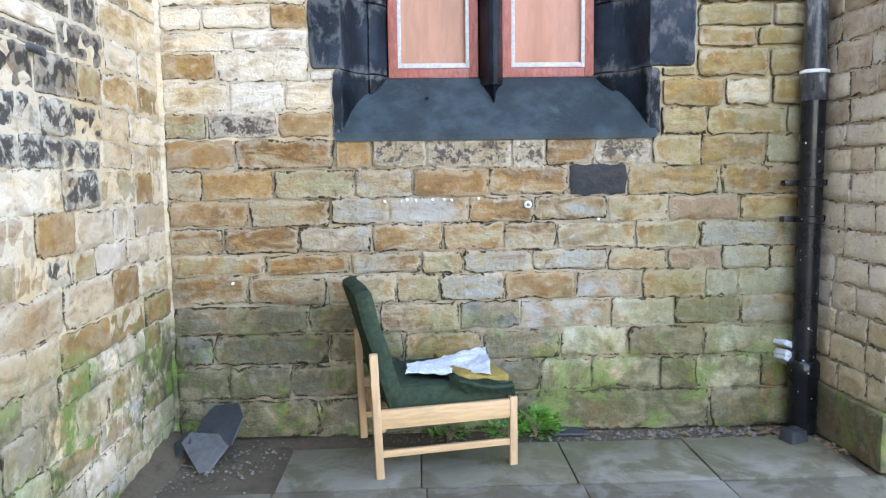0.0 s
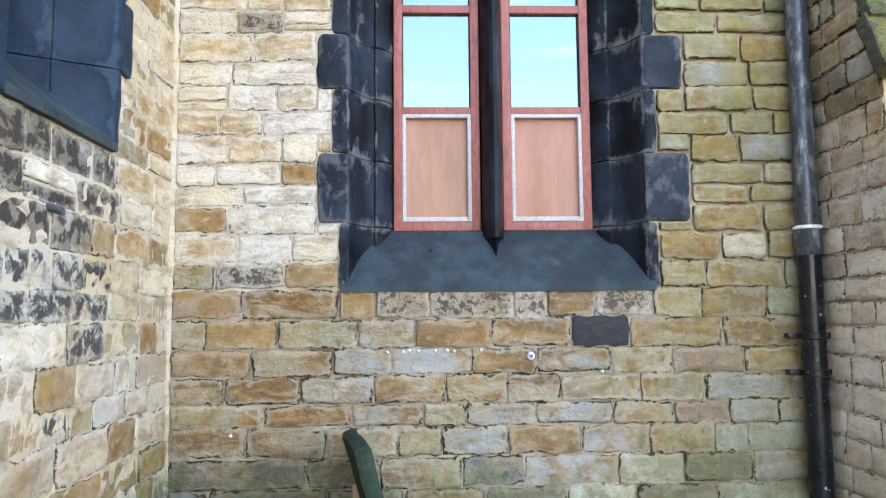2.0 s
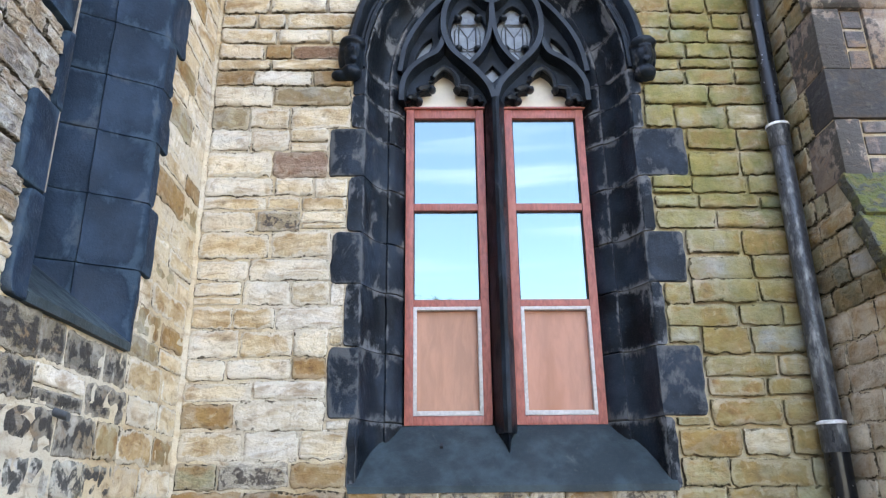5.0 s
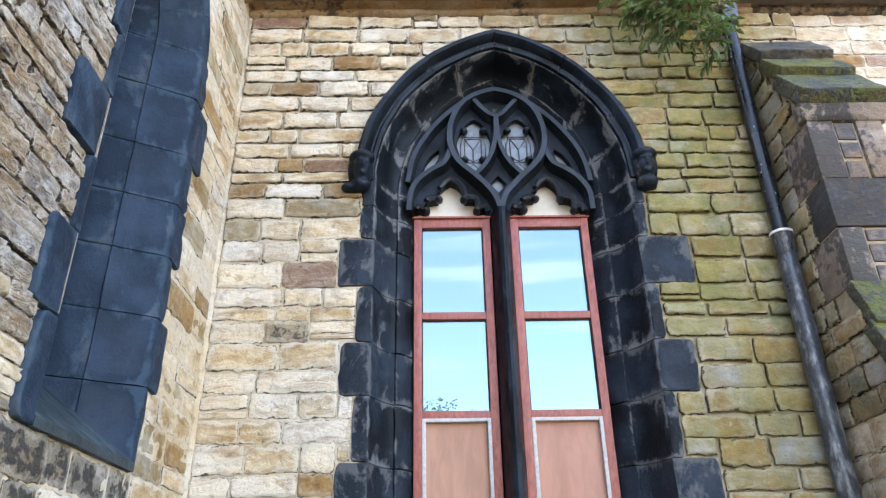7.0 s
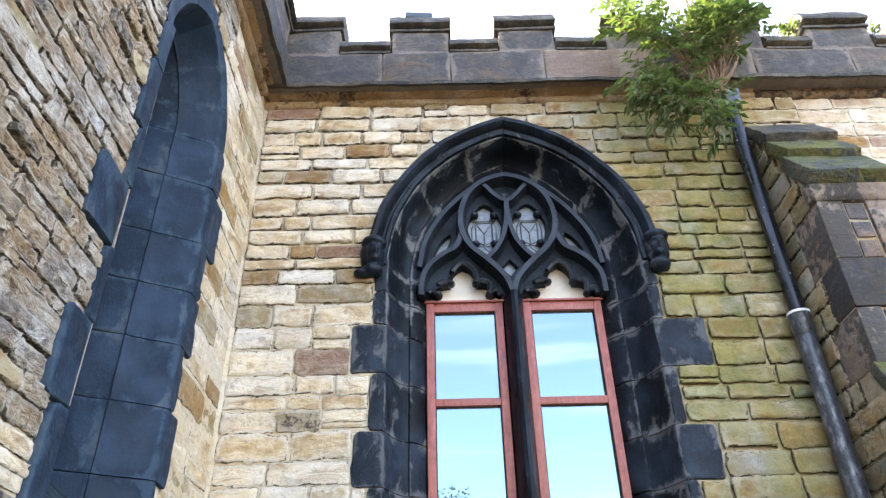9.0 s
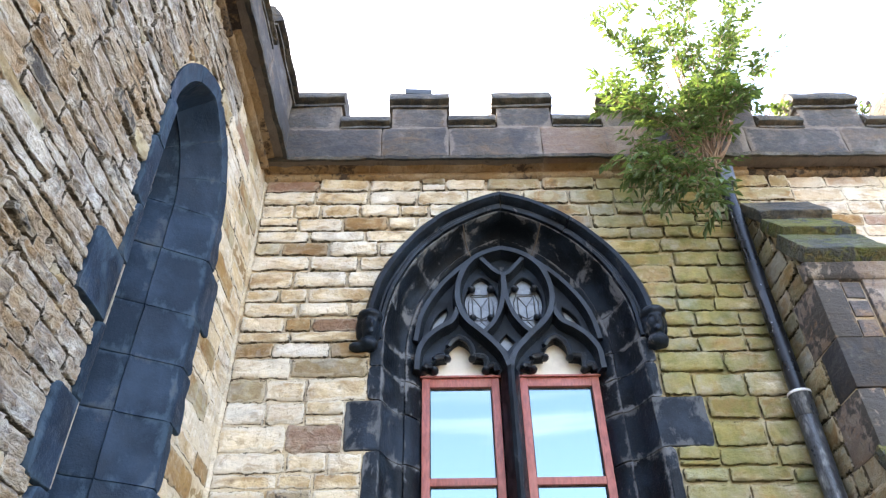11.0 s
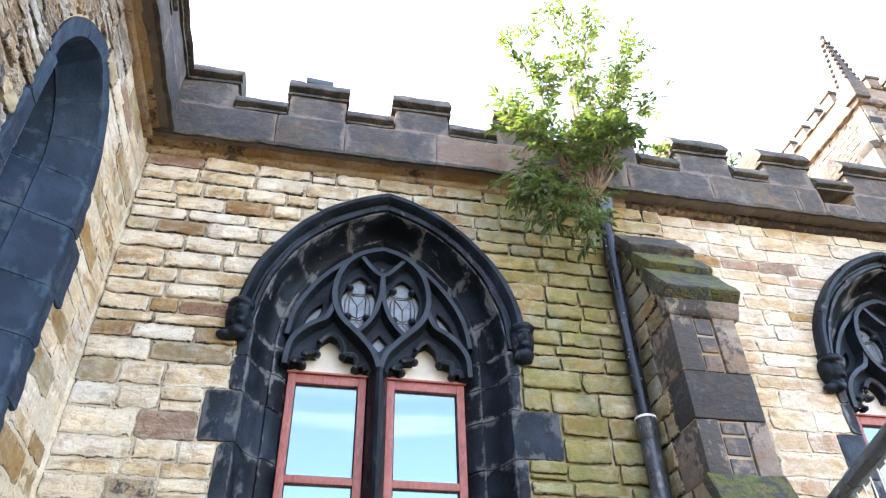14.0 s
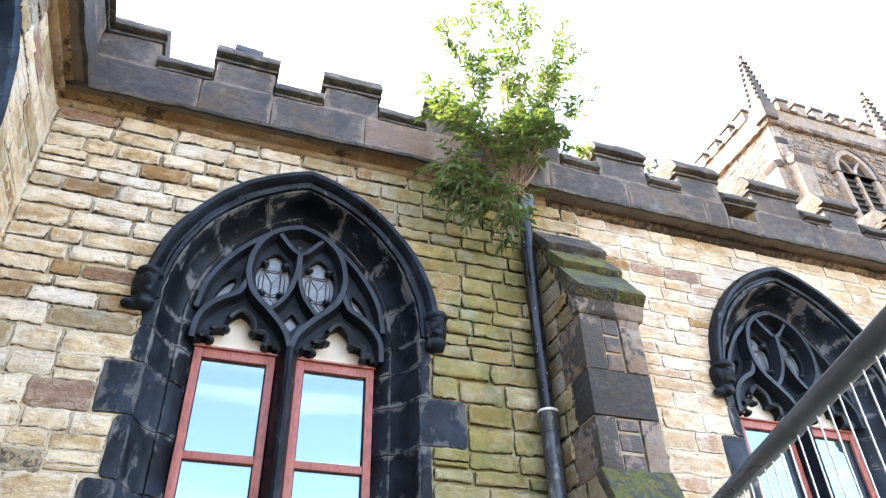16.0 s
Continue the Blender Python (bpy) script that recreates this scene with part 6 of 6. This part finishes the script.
# ---- coursed stones ----
def stone_mesh(k):
    """A rough-faced block of unit width and height, in front of y = 0."""
    r = random.Random(100 + k)
    nx, nz = 12, 6
    me = bpy.data.meshes.new("stone")
    vs, fs, rims = [], [], []
    bulge = r.uniform(0.003, 0.010)
    tx, tz = r.uniform(-0.009, 0.009), r.uniform(-0.010, 0.010)
    cut = [r.uniform(0.0, 0.15) for _ in range(4)]
    us = [0, 0.02, 0.08, 0.17, 0.28, 0.39, 0.5, 0.61, 0.72, 0.83, 0.92, 0.98, 1]
    ws = [0, 0.055, 0.25, 0.5, 0.75, 0.945, 1]
    for j in range(nz + 1):
        for i in range(nx + 1):
            u, v = us[i], ws[j]
            ex, ez = min(u, 1 - u), min(v, 1 - v)
            corner = max(0, 0.13 - ex) * max(0, 0.24 - ez) * 6 * cut[(u > .5) + 2 * (v > .5)]
            wob = noise.noise(Vector((u * 6, v * 4, k * 7.7)))
            wob2 = noise.noise(Vector((u * 5, v * 5, k * 5.3 + 50)))
            fret = noise.noise(Vector((u * 21, v * 9, k * 2.9 + 20)))
            x = u - 0.5 + (0.036 * wob2 + 0.018 * fret) * (0.8 if ex == 0 else 1) + corner * (1 if u < .5 else -1)
            z = v - 0.5 + (0.12 * wob + 0.075 * fret) * (0.85 if ez == 0 else 1) + corner * (1 if v < .5 else -1)
            edge = min(1.0, ex / 0.03, ez / 0.08) ** 0.5
            rims.append(1.0 - min(1.0, ex * 0.30 / 0.04, ez * 0.13 / 0.04))
            y = -0.002 - (bulge + 0.014 * noise.noise(Vector((u * 6.5, v * 3.2, k * 3.1))) + tx * (u - .5) + tz * (v - .5)) * edge
            vs.append((x, min(y, -0.001), z))
    n = nx + 1
    for j in range(nz):
        for i in range(nx):
            a = j * n + i
            fs.append((a, a + 1, a + n + 1, a + n))
    rim = [i for i in range(n)] + [j * n + nx for j in range(1, nz + 1)] + [nz * n + i for i in range(nx - 1, -1, -1)] + [j * n for j in range(nz - 1, 0, -1)]
    base = len(vs)
    vs += [(vs[q][0], 0.02, vs[q][2]) for q in rim]
    for a in range(len(rim)):
        b = (a + 1) % len(rim)
        fs.append((rim[b], rim[a], base + a, base + b))
    me.from_pydata(vs, [], fs)
    me.attributes.new("rim", "FLOAT", "POINT").data.foreach_set("value", rims + [1.0] * len(rim))
    smooth(me, 24)
    me.materials.append(BUFF)
    return me


VARIANTS = [stone_mesh(k) for k in range(28)]


class Layer:
    """Lays stones in courses on a wall: the first ones as pieces of their own, the rest joined."""

    def __init__(self, parent, seed, limit=300, rugged=lambda x, z: 1.0, set_in=lambda x, z: 0.0):
        self.rugged, self.set_in = rugged, set_in
        self.parent, self.r, self.left, self.rest = parent, random.Random(seed), limit, []

    def stone(self, x0, x1, z0, z1, material, gap=0.0055, m=None):
        if x1 - x0 < 0.03:
            return
        lift = [0.011 * noise.noise(Vector((x * 1.6, q * 40, 4.0))) for q in (z0, z1) for x in (x0, x1)] if m is None else [0, 0, 0, 0]
        lean = math.degrees(math.atan2(lift[1] + lift[3] - lift[0] - lift[2], 2 * (x1 - x0)))
        z0, z1 = z0 + (lift[0] + lift[1]) / 2, z1 + (lift[2] + lift[3]) / 2
        me = self.r.choice(VARIANTS)
        tough = self.rugged((x0 + x1) / 2, (z0 + z1) / 2)
        over = self.r.choice((0, 180))
        local = (m or Matrix()) @ Matrix.LocRotScale(((x0 + x1) / 2, self.set_in((x0 + x1) / 2, (z0 + z1) / 2) + tough * self.r.choice((-0.010, -0.006, -0.003, -0.001, 0.001)), (z0 + z1) / 2), Euler((0, radians(self.r.uniform(-.7, .7) - lean + over), 0)), None)
        size = Matrix.Diagonal((x1 - x0 - 2 * gap, tough, z1 - z0 - 2 * gap, 1))
        if self.left > 0:
            self.left -= 1
            ob = new("stone", me)
            ob.parent = self.parent
            ob.matrix_basis = local @ size
            ob.material_slots[0].link = "OBJECT"
            ob.material_slots[0].material = material
        else:
            self.rest.append((me, local @ size, material))

    def finish(self, name, label):
        if not self.rest:
            return
        mats = list(dict.fromkeys(q[2] for q in self.rest))
        vs, fs, idx, rims = [], [], [], []
        for me, m, material in self.rest:
            q = len(vs)
            vs += [m @ v.co for v in me.vertices]
            rims += [d.value for d in me.attributes["rim"].data]
            fs += [tuple(q + i for i in p.vertices) for p in me.polygons]
            idx += [mats.index(material)] * len(me.polygons)
        me = bpy.data.meshes.new(name)
        me.from_pydata(vs, [], fs)
        me.attributes.new("rim", "FLOAT", "POINT").data.foreach_set("value", rims)
        for q in mats:
            me.materials.append(q)
        me.polygons.foreach_set("material_index", idx)
        ob = part(name, me, None, self.parent, label, kind="stuff")

    def course(self, x0, x1, z0, z1, wide, pick, cuts=()):
        """Fill a stretch with stones of about the given width, or cut at the given joints."""
        joints = [x0, *[c for c in cuts if x0 + 0.06 < c < x1 - 0.06], x1]
        if not cuts:
            joints, x = [x0], x0
            while x < x1:
                x += self.r.uniform(*wide)
                if x > x1 - wide[0] * 0.8:
                    break
                joints.append(x)
            joints.append(x1)
        for a, b in zip(joints, joints[1:]):
            w, v = self.r.uniform(-0.007, 0.007), self.r.uniform(-0.007, 0.007)
            tone = pick((a + b) / 2, (z0 + z1) / 2, self.r, a, b, z0, z1)
            if z1 - z0 > 0.115 and b - a > 0.16 and not cuts and tone not in (CARVED, BLACKENED, ROSE) and self.r.random() < 0.04:
                zm = z0 + (z1 - z0) * self.r.uniform(0.38, 0.62)
                self.stone(a, b, z0 + w, zm, tone)
                self.stone(a, b, zm, z1 + v, pick((a + b) / 2, zm, self.r, a, b, zm, z1))
            else:
                self.stone(a, b, z0 + w, z1 + v, tone, 0.0085 if self.set_in((a + b) / 2, z0) < -0.013 else 0.0035 if tone is STRATA or z1 < 1.6 else 0.0050)


KNOWN_JOINTS = {
    0: (-0.42, 0.70, 1.62),
    1.372: (-0.80, -0.30, -0.12, 0.15, 0.58, 0.75, 1.00, 1.29, 1.54, 1.88),
    1.221: (-0.96, -0.61, -0.21, 0.08, 0.46, 0.87, 1.165, 1.64),
    1.088: (-0.74, -0.33, -0.04, 0.36, 0.69, 1.07, 1.38, 1.75),
    0.952: (-0.87, -0.49, -0.13, 0.23, 0.54, 0.81, 1.21, 1.54),
    0.837: (-0.67, -0.24, 0.12, 0.33, 0.68, 1.07, 1.38, 1.66, 1.91),
    0.692: (-0.76, -0.36, -0.01, 0.21, 0.54, 0.91, 1.25, 1.58, 1.75),
    0.541: (-0.46, -0.10, 0.31, 0.62, 1.09, 1.42, 1.77),
    0.385: (-0.94, -0.36, 0.02, 0.43, 0.83, 1.18, 1.58),
    0.207: (-0.87, -0.56, -0.12, 0.26, 0.72, 0.99, 1.35, 1.54, 1.88),
}
SPECIAL = [(-0.55, 3.25, ROSE), (-0.85, 4.6, ORANGE), (-0.8, 5.15, ROSE), (1.0, 1.27, BLACKENED), (-0.80, 1.60, CARVED), (3.35, 4.78, ROSE), (1.66, 1.14, ROSE), (1.42, 0.89, ROSE), (-0.72, 2.92, CARVED), (1.63, 3.42, ORANGE), (1.68, 3.42, ORANGE),
           (0.28, 1.29, ORANGE), (-0.9, 1.15, ORANGE), (-1.0, 1.44, ORANGE), (0.0, 1.15, GREY), (0.8, 0.62, GREY), (0.7, 0.76, ORANGE), (1.08, 1.45, CARVED), (0.0, 1.45, CARVED), (0.35, 1.45, CARVED), (0.62, 1.45, CARVED),
           (-0.2, 1.45, ORANGE), (-0.4, 3.96, ROSE), (-0.65, 3.96, ROSE), (3.2, 4.78, ROSE), (-0.95, 1.88, ORANGE)]


def pick_main(x, z, r, a, b, z0, z1):
    for sx, sz, material in SPECIAL:
        if a <= sx <= b and z0 <= sz <= z1:
            return material
    q = r.random()
    if x > BX1:
        return WARM if q < 0.88 else PALE if q < 0.96 else ORANGE
    if z > 1.6:
        return (PALE if q < 0.93 else BUFF if q < 0.97 else ORANGE) if x < CX else (BUFF if q < 0.64 else PALE if q < 0.67 else ORANGE if q < 0.77 else GREENISH if q < 0.87 else GREY)
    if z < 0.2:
        return DAMP_SHADED
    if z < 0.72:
        return (DAMP_SHADED if q < 0.5 or z < 0.4 else WEATHERED) if x < 0.7 else (DAMP_SHADED if q < 0.4 else GREENISH if q < 0.8 else GREY)
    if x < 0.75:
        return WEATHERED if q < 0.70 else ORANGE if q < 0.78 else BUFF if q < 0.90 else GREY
    return WEATHERED if q < 0.50 else GREENISH if q < 0.72 else GREY if q < 0.84 else BUFF


def main_depth(x, z):
    """How deep the stones sit in the mortar: flush low down and to the left, raked joints beside the pipe and up high."""
    if x > BX1:
        return -0.001
    right = min(1.0, max(0.0, (x - 1.0) / 0.4)) * min(1.0, max(0.0, (z - 1.2) / 0.5))
    high = min(1.0, max(0.0, (z - 3.3) / 0.6))
    low = min(1.0, max(0.0, (1.6 - z) / 0.15))
    return 0.0005 - max(0.019 * right, 0.014 * high, 0.007 * low)


def main_rugged(x, z):
    """Slurried and flat on the pale upper left and beyond the buttress, rougher beside the pipe and low down."""
    if x > BX1:
        return 0.5
    return 0.55 if x < CX and 1.5 < z < 3.4 else 0.85 if x < CX and z > 3.4 else 0.8 if x > CX and z > 1.5 else 0.7


lay = Layer(wall_main, 7, rugged=main_rugged, set_in=main_depth)
def beside(lay, arch, jambs, x0, x1, z0, z1, wide, pick, cuts=()):
    """One course with a window in it: it stops at the widest block, and slips fill over narrower ones."""
    rows = [q for q in jambs if min(z1, q[1]) - max(z0, q[0]) > 0.012]
    if len(rows) < 2:
        gap = taken(arch, jambs, 0.87 if arch is not ARCH3 else 0.50, z0, z1)
        runs = [(x0, x1)] if gap is None else [(x0, gap[0]), (gap[1], x1)]
        for a, b in runs[::-1]:
            lay.course(a, b, z0, z1, wide, pick, cuts)
        return
    for s, k, far in ((-1, 2, x0), (1, 3, x1)):
        most = max(q[k] for q in rows)
        a, b = sorted((far, arch.cx + s * most))
        lay.course(a, b, z0, z1, wide, pick, cuts)
        for q in rows:
            lo, hi = max(z0, q[0]), min(z1, q[1])
            if most - q[k] > 0.05 and hi - lo > 0.03:
                a, b = sorted((arch.cx + s * q[k], arch.cx + s * most))
                lay.stone(a, b, lo, hi, pick((a + b) / 2, (lo + hi) / 2, lay.r, a, b, lo, hi))


for z0, z1 in zip(COURSES, COURSES[1:]):
    wide = (0.20, 0.42) if z0 < 2.9 else (0.16, 0.40)
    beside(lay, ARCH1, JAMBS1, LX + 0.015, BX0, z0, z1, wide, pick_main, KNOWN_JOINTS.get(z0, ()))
for z0, z1 in zip(COURSES, COURSES[1:]):
    beside(lay, ARCH2, JAMBS1, BX1, 7.5, z0, z1, (0.20, 0.42), pick_main)
for z0, z1 in zip(COURSES, COURSES[1:]):
    if z0 > 4.6:
        lay.course(BX0, BX1, z0, z1, (0.18, 0.32), pick_main)
lay.finish("further_stones", "coursed sandstone blocks higher up and beyond the buttress")


def pick_left(x, z, r, a, b, z0, z1):
    if a <= -0.55 <= b and z0 <= 5.02 <= z1:
        return ROSE
    q = r.random()
    if x < -0.70 and 1.62 < z < 2.1 and q < 0.92:
        return SOOTIER
    near = max(0.0, 1.0 - abs(z - 1.5) / 0.75) if x < -0.62 else 0.0
    if q < 0.85 * near:
        return SOOTIER if r.random() < 0.12 else SOOTY
    q = r.random()
    if z < 0.5:
        return BUFF if q < 0.45 else FLANK_BROWN if q < 0.85 else GREY
    if z < 1.6 and q < 0.45:
        return FLANK_BROWN
    if z > 2.3 and x < -0.9:
        return STRATA if q < 0.9 else BUFF if q < 0.96 else SOOTIER
    return PALE if q < 0.74 else BUFF if q < 0.9 else ORANGE


lay = Layer(wall_left, 17, rugged=lambda x, z: 0.45 if x > -0.7 and z > 1.2 else 0.7 if z < 2.1 else 0.95, set_in=lambda x, z: 0.003 if z < 2.1 or x > -0.7 else -0.006)
heights = [0.0]
rnd = random.Random(9)
while heights[-1] < TOP - 0.16:
    heights.append(heights[-1] + (rnd.uniform(0.115, 0.17) if heights[-1] < 1.95 else rnd.uniform(0.04, 0.09)))
heights.append(TOP)
heights = [h + (2.062 - min(heights, key=lambda q: abs(q - 2.062))) * (1 - abs(h - 2.062) / 3.2) if 0 < h < TOP else h for h in heights]
for z0, z1 in zip(heights, heights[1:]):
    if z0 < 2.06:
        beside(lay, ARCH3, JAMBS3, -3.4, -0.02, z0, z1, (0.17, 0.42), pick_left)
coarse = [2.062]
while coarse[-1] < TOP - 0.2:
    coarse.append(coarse[-1] + rnd.uniform(0.095, 0.165))
coarse.append(TOP)
# larger blocks between the opening and the corner, thin beds on its other side
for z0, z1 in zip(coarse, coarse[1:]):
    gap = taken(ARCH3, JAMBS3, 0.50, z0, z1) or (ARCH3.cx, ARCH3.cx)
    lay.course(gap[1], -0.02, z0, z1, (0.17, 0.42), pick_left)
for z0, z1 in zip(heights, heights[1:]):
    if z0 > 2.05:
        gap = taken(ARCH3, JAMBS3, 0.50, z0, z1) or (ARCH3.cx, ARCH3.cx)
        lay.course(-3.4, gap[0], z0, z1, (0.10, 0.34), pick_left)
lay.finish("further_stones", "coursed sandstone blocks of the side wall")

# the buttress's flank and front
lay = Layer(buttress, 27, rugged=lambda x, z: 0.45 if z < 2.3 else 0.65, set_in=lambda x, z: 0.004 if z < 2.3 else -0.002)
flank = pose(BX0, 0, 0, 0, 0, -90)      # x runs along -y, y into the buttress


def pick_flank(x, z, r, a, b, z0, z1):
    q = r.random()
    if z < 2.3:
        return FLANK if z < 1.5 or z < 1.9 and q < 0.5 else FLANK_BROWN
    return WEATHERED if q < 0.4 else DAMP_SHADED if q < 0.7 else BUFF if q < 0.85 else GREY


def flank_course(x0, x1, z0, z1):
    x = x0
    while x < x1 - 0.04:
        w = lay.r.uniform(0.14, 0.30)
        w = x1 - x if x + w > x1 - 0.10 else w
        lay.stone(x, x + w, z0, z1, pick_flank(x, z0, lay.r, 0, 0, 0, 0), 0.005, flank)
        x += w


plinth = box((BX0 + 0.19, -0.33, 0.13), (0.44, 0.66, 0.26), None, 0.012)
bmesh.ops.subdivide_edges(plinth, edges=plinth.edges[:], cuts=3, use_grid_fill=True)
part("plinth", rough(plinth, 0.006, 6.0), DAMP_SHADED, buttress, "smooth green-stained plinth block")
z = 0.26
while z < 4.70:
    h = min(lay.r.uniform(0.11, 0.155), 4.72 - z)
    zt = z + h
    if zt < 2.42:
        deep = 0.625
    elif zt < 2.95:
        deep = 0.625 - 0.155 * (zt - 2.42) / 0.53
    elif zt < 4.0:
        deep = 0.22 if (3.0 < zt < 3.27 or zt > 3.6) else 0.30
    else:
        deep = 0.47 - 0.33 * (zt - 4.0) / 0.72
    flank_course(0.012, deep, z, zt)
    if zt < 2.42:
        x = BX0
        while x < BX1 - 0.04:
            w = lay.r.uniform(0.16, 0.3)
            w = BX1 - x if x + w > BX1 - 0.1 else w
            lay.stone(x, x + w, z, zt, pick_flank(0, z, lay.r, 0, 0, 0, 0), 0.007, pose(0, -0.625, 0))
            x += w
    z = zt
lay.finish("further_stones", "small coursed stones of the buttress")

# rubble facing of the tower's upper stage
lay = Layer(church_tower, 37, limit=0, rugged=lambda x, z: 3.0)
for m, stop in ((pose(TX, TY, 0), ((TW / 2 - 1.0, TW / 2 + 1.0))), (pose(TX, TY + TW, 0, 0, 0, -90), None)):
    z = 16.0
    while z < TZ - 0.05:
        h = min(lay.r.uniform(0.15, 0.25), TZ - z)
        x = 0.05
        while x < TW - 0.2:
            w = lay.r.uniform(0.25, 0.58)
            if not (stop and x + w > stop[0] and x < stop[1] and z < 21.3):
                lay.stone(x, min(x + w, TW - 0.05), z, z + h, TOWER if lay.r.random() < 0.85 else TOWER_ASHLAR, 0.008, m)
            x += w
        z += h
lay.finish("rubble_facing", "coursed rubble facing of the belfry stage")
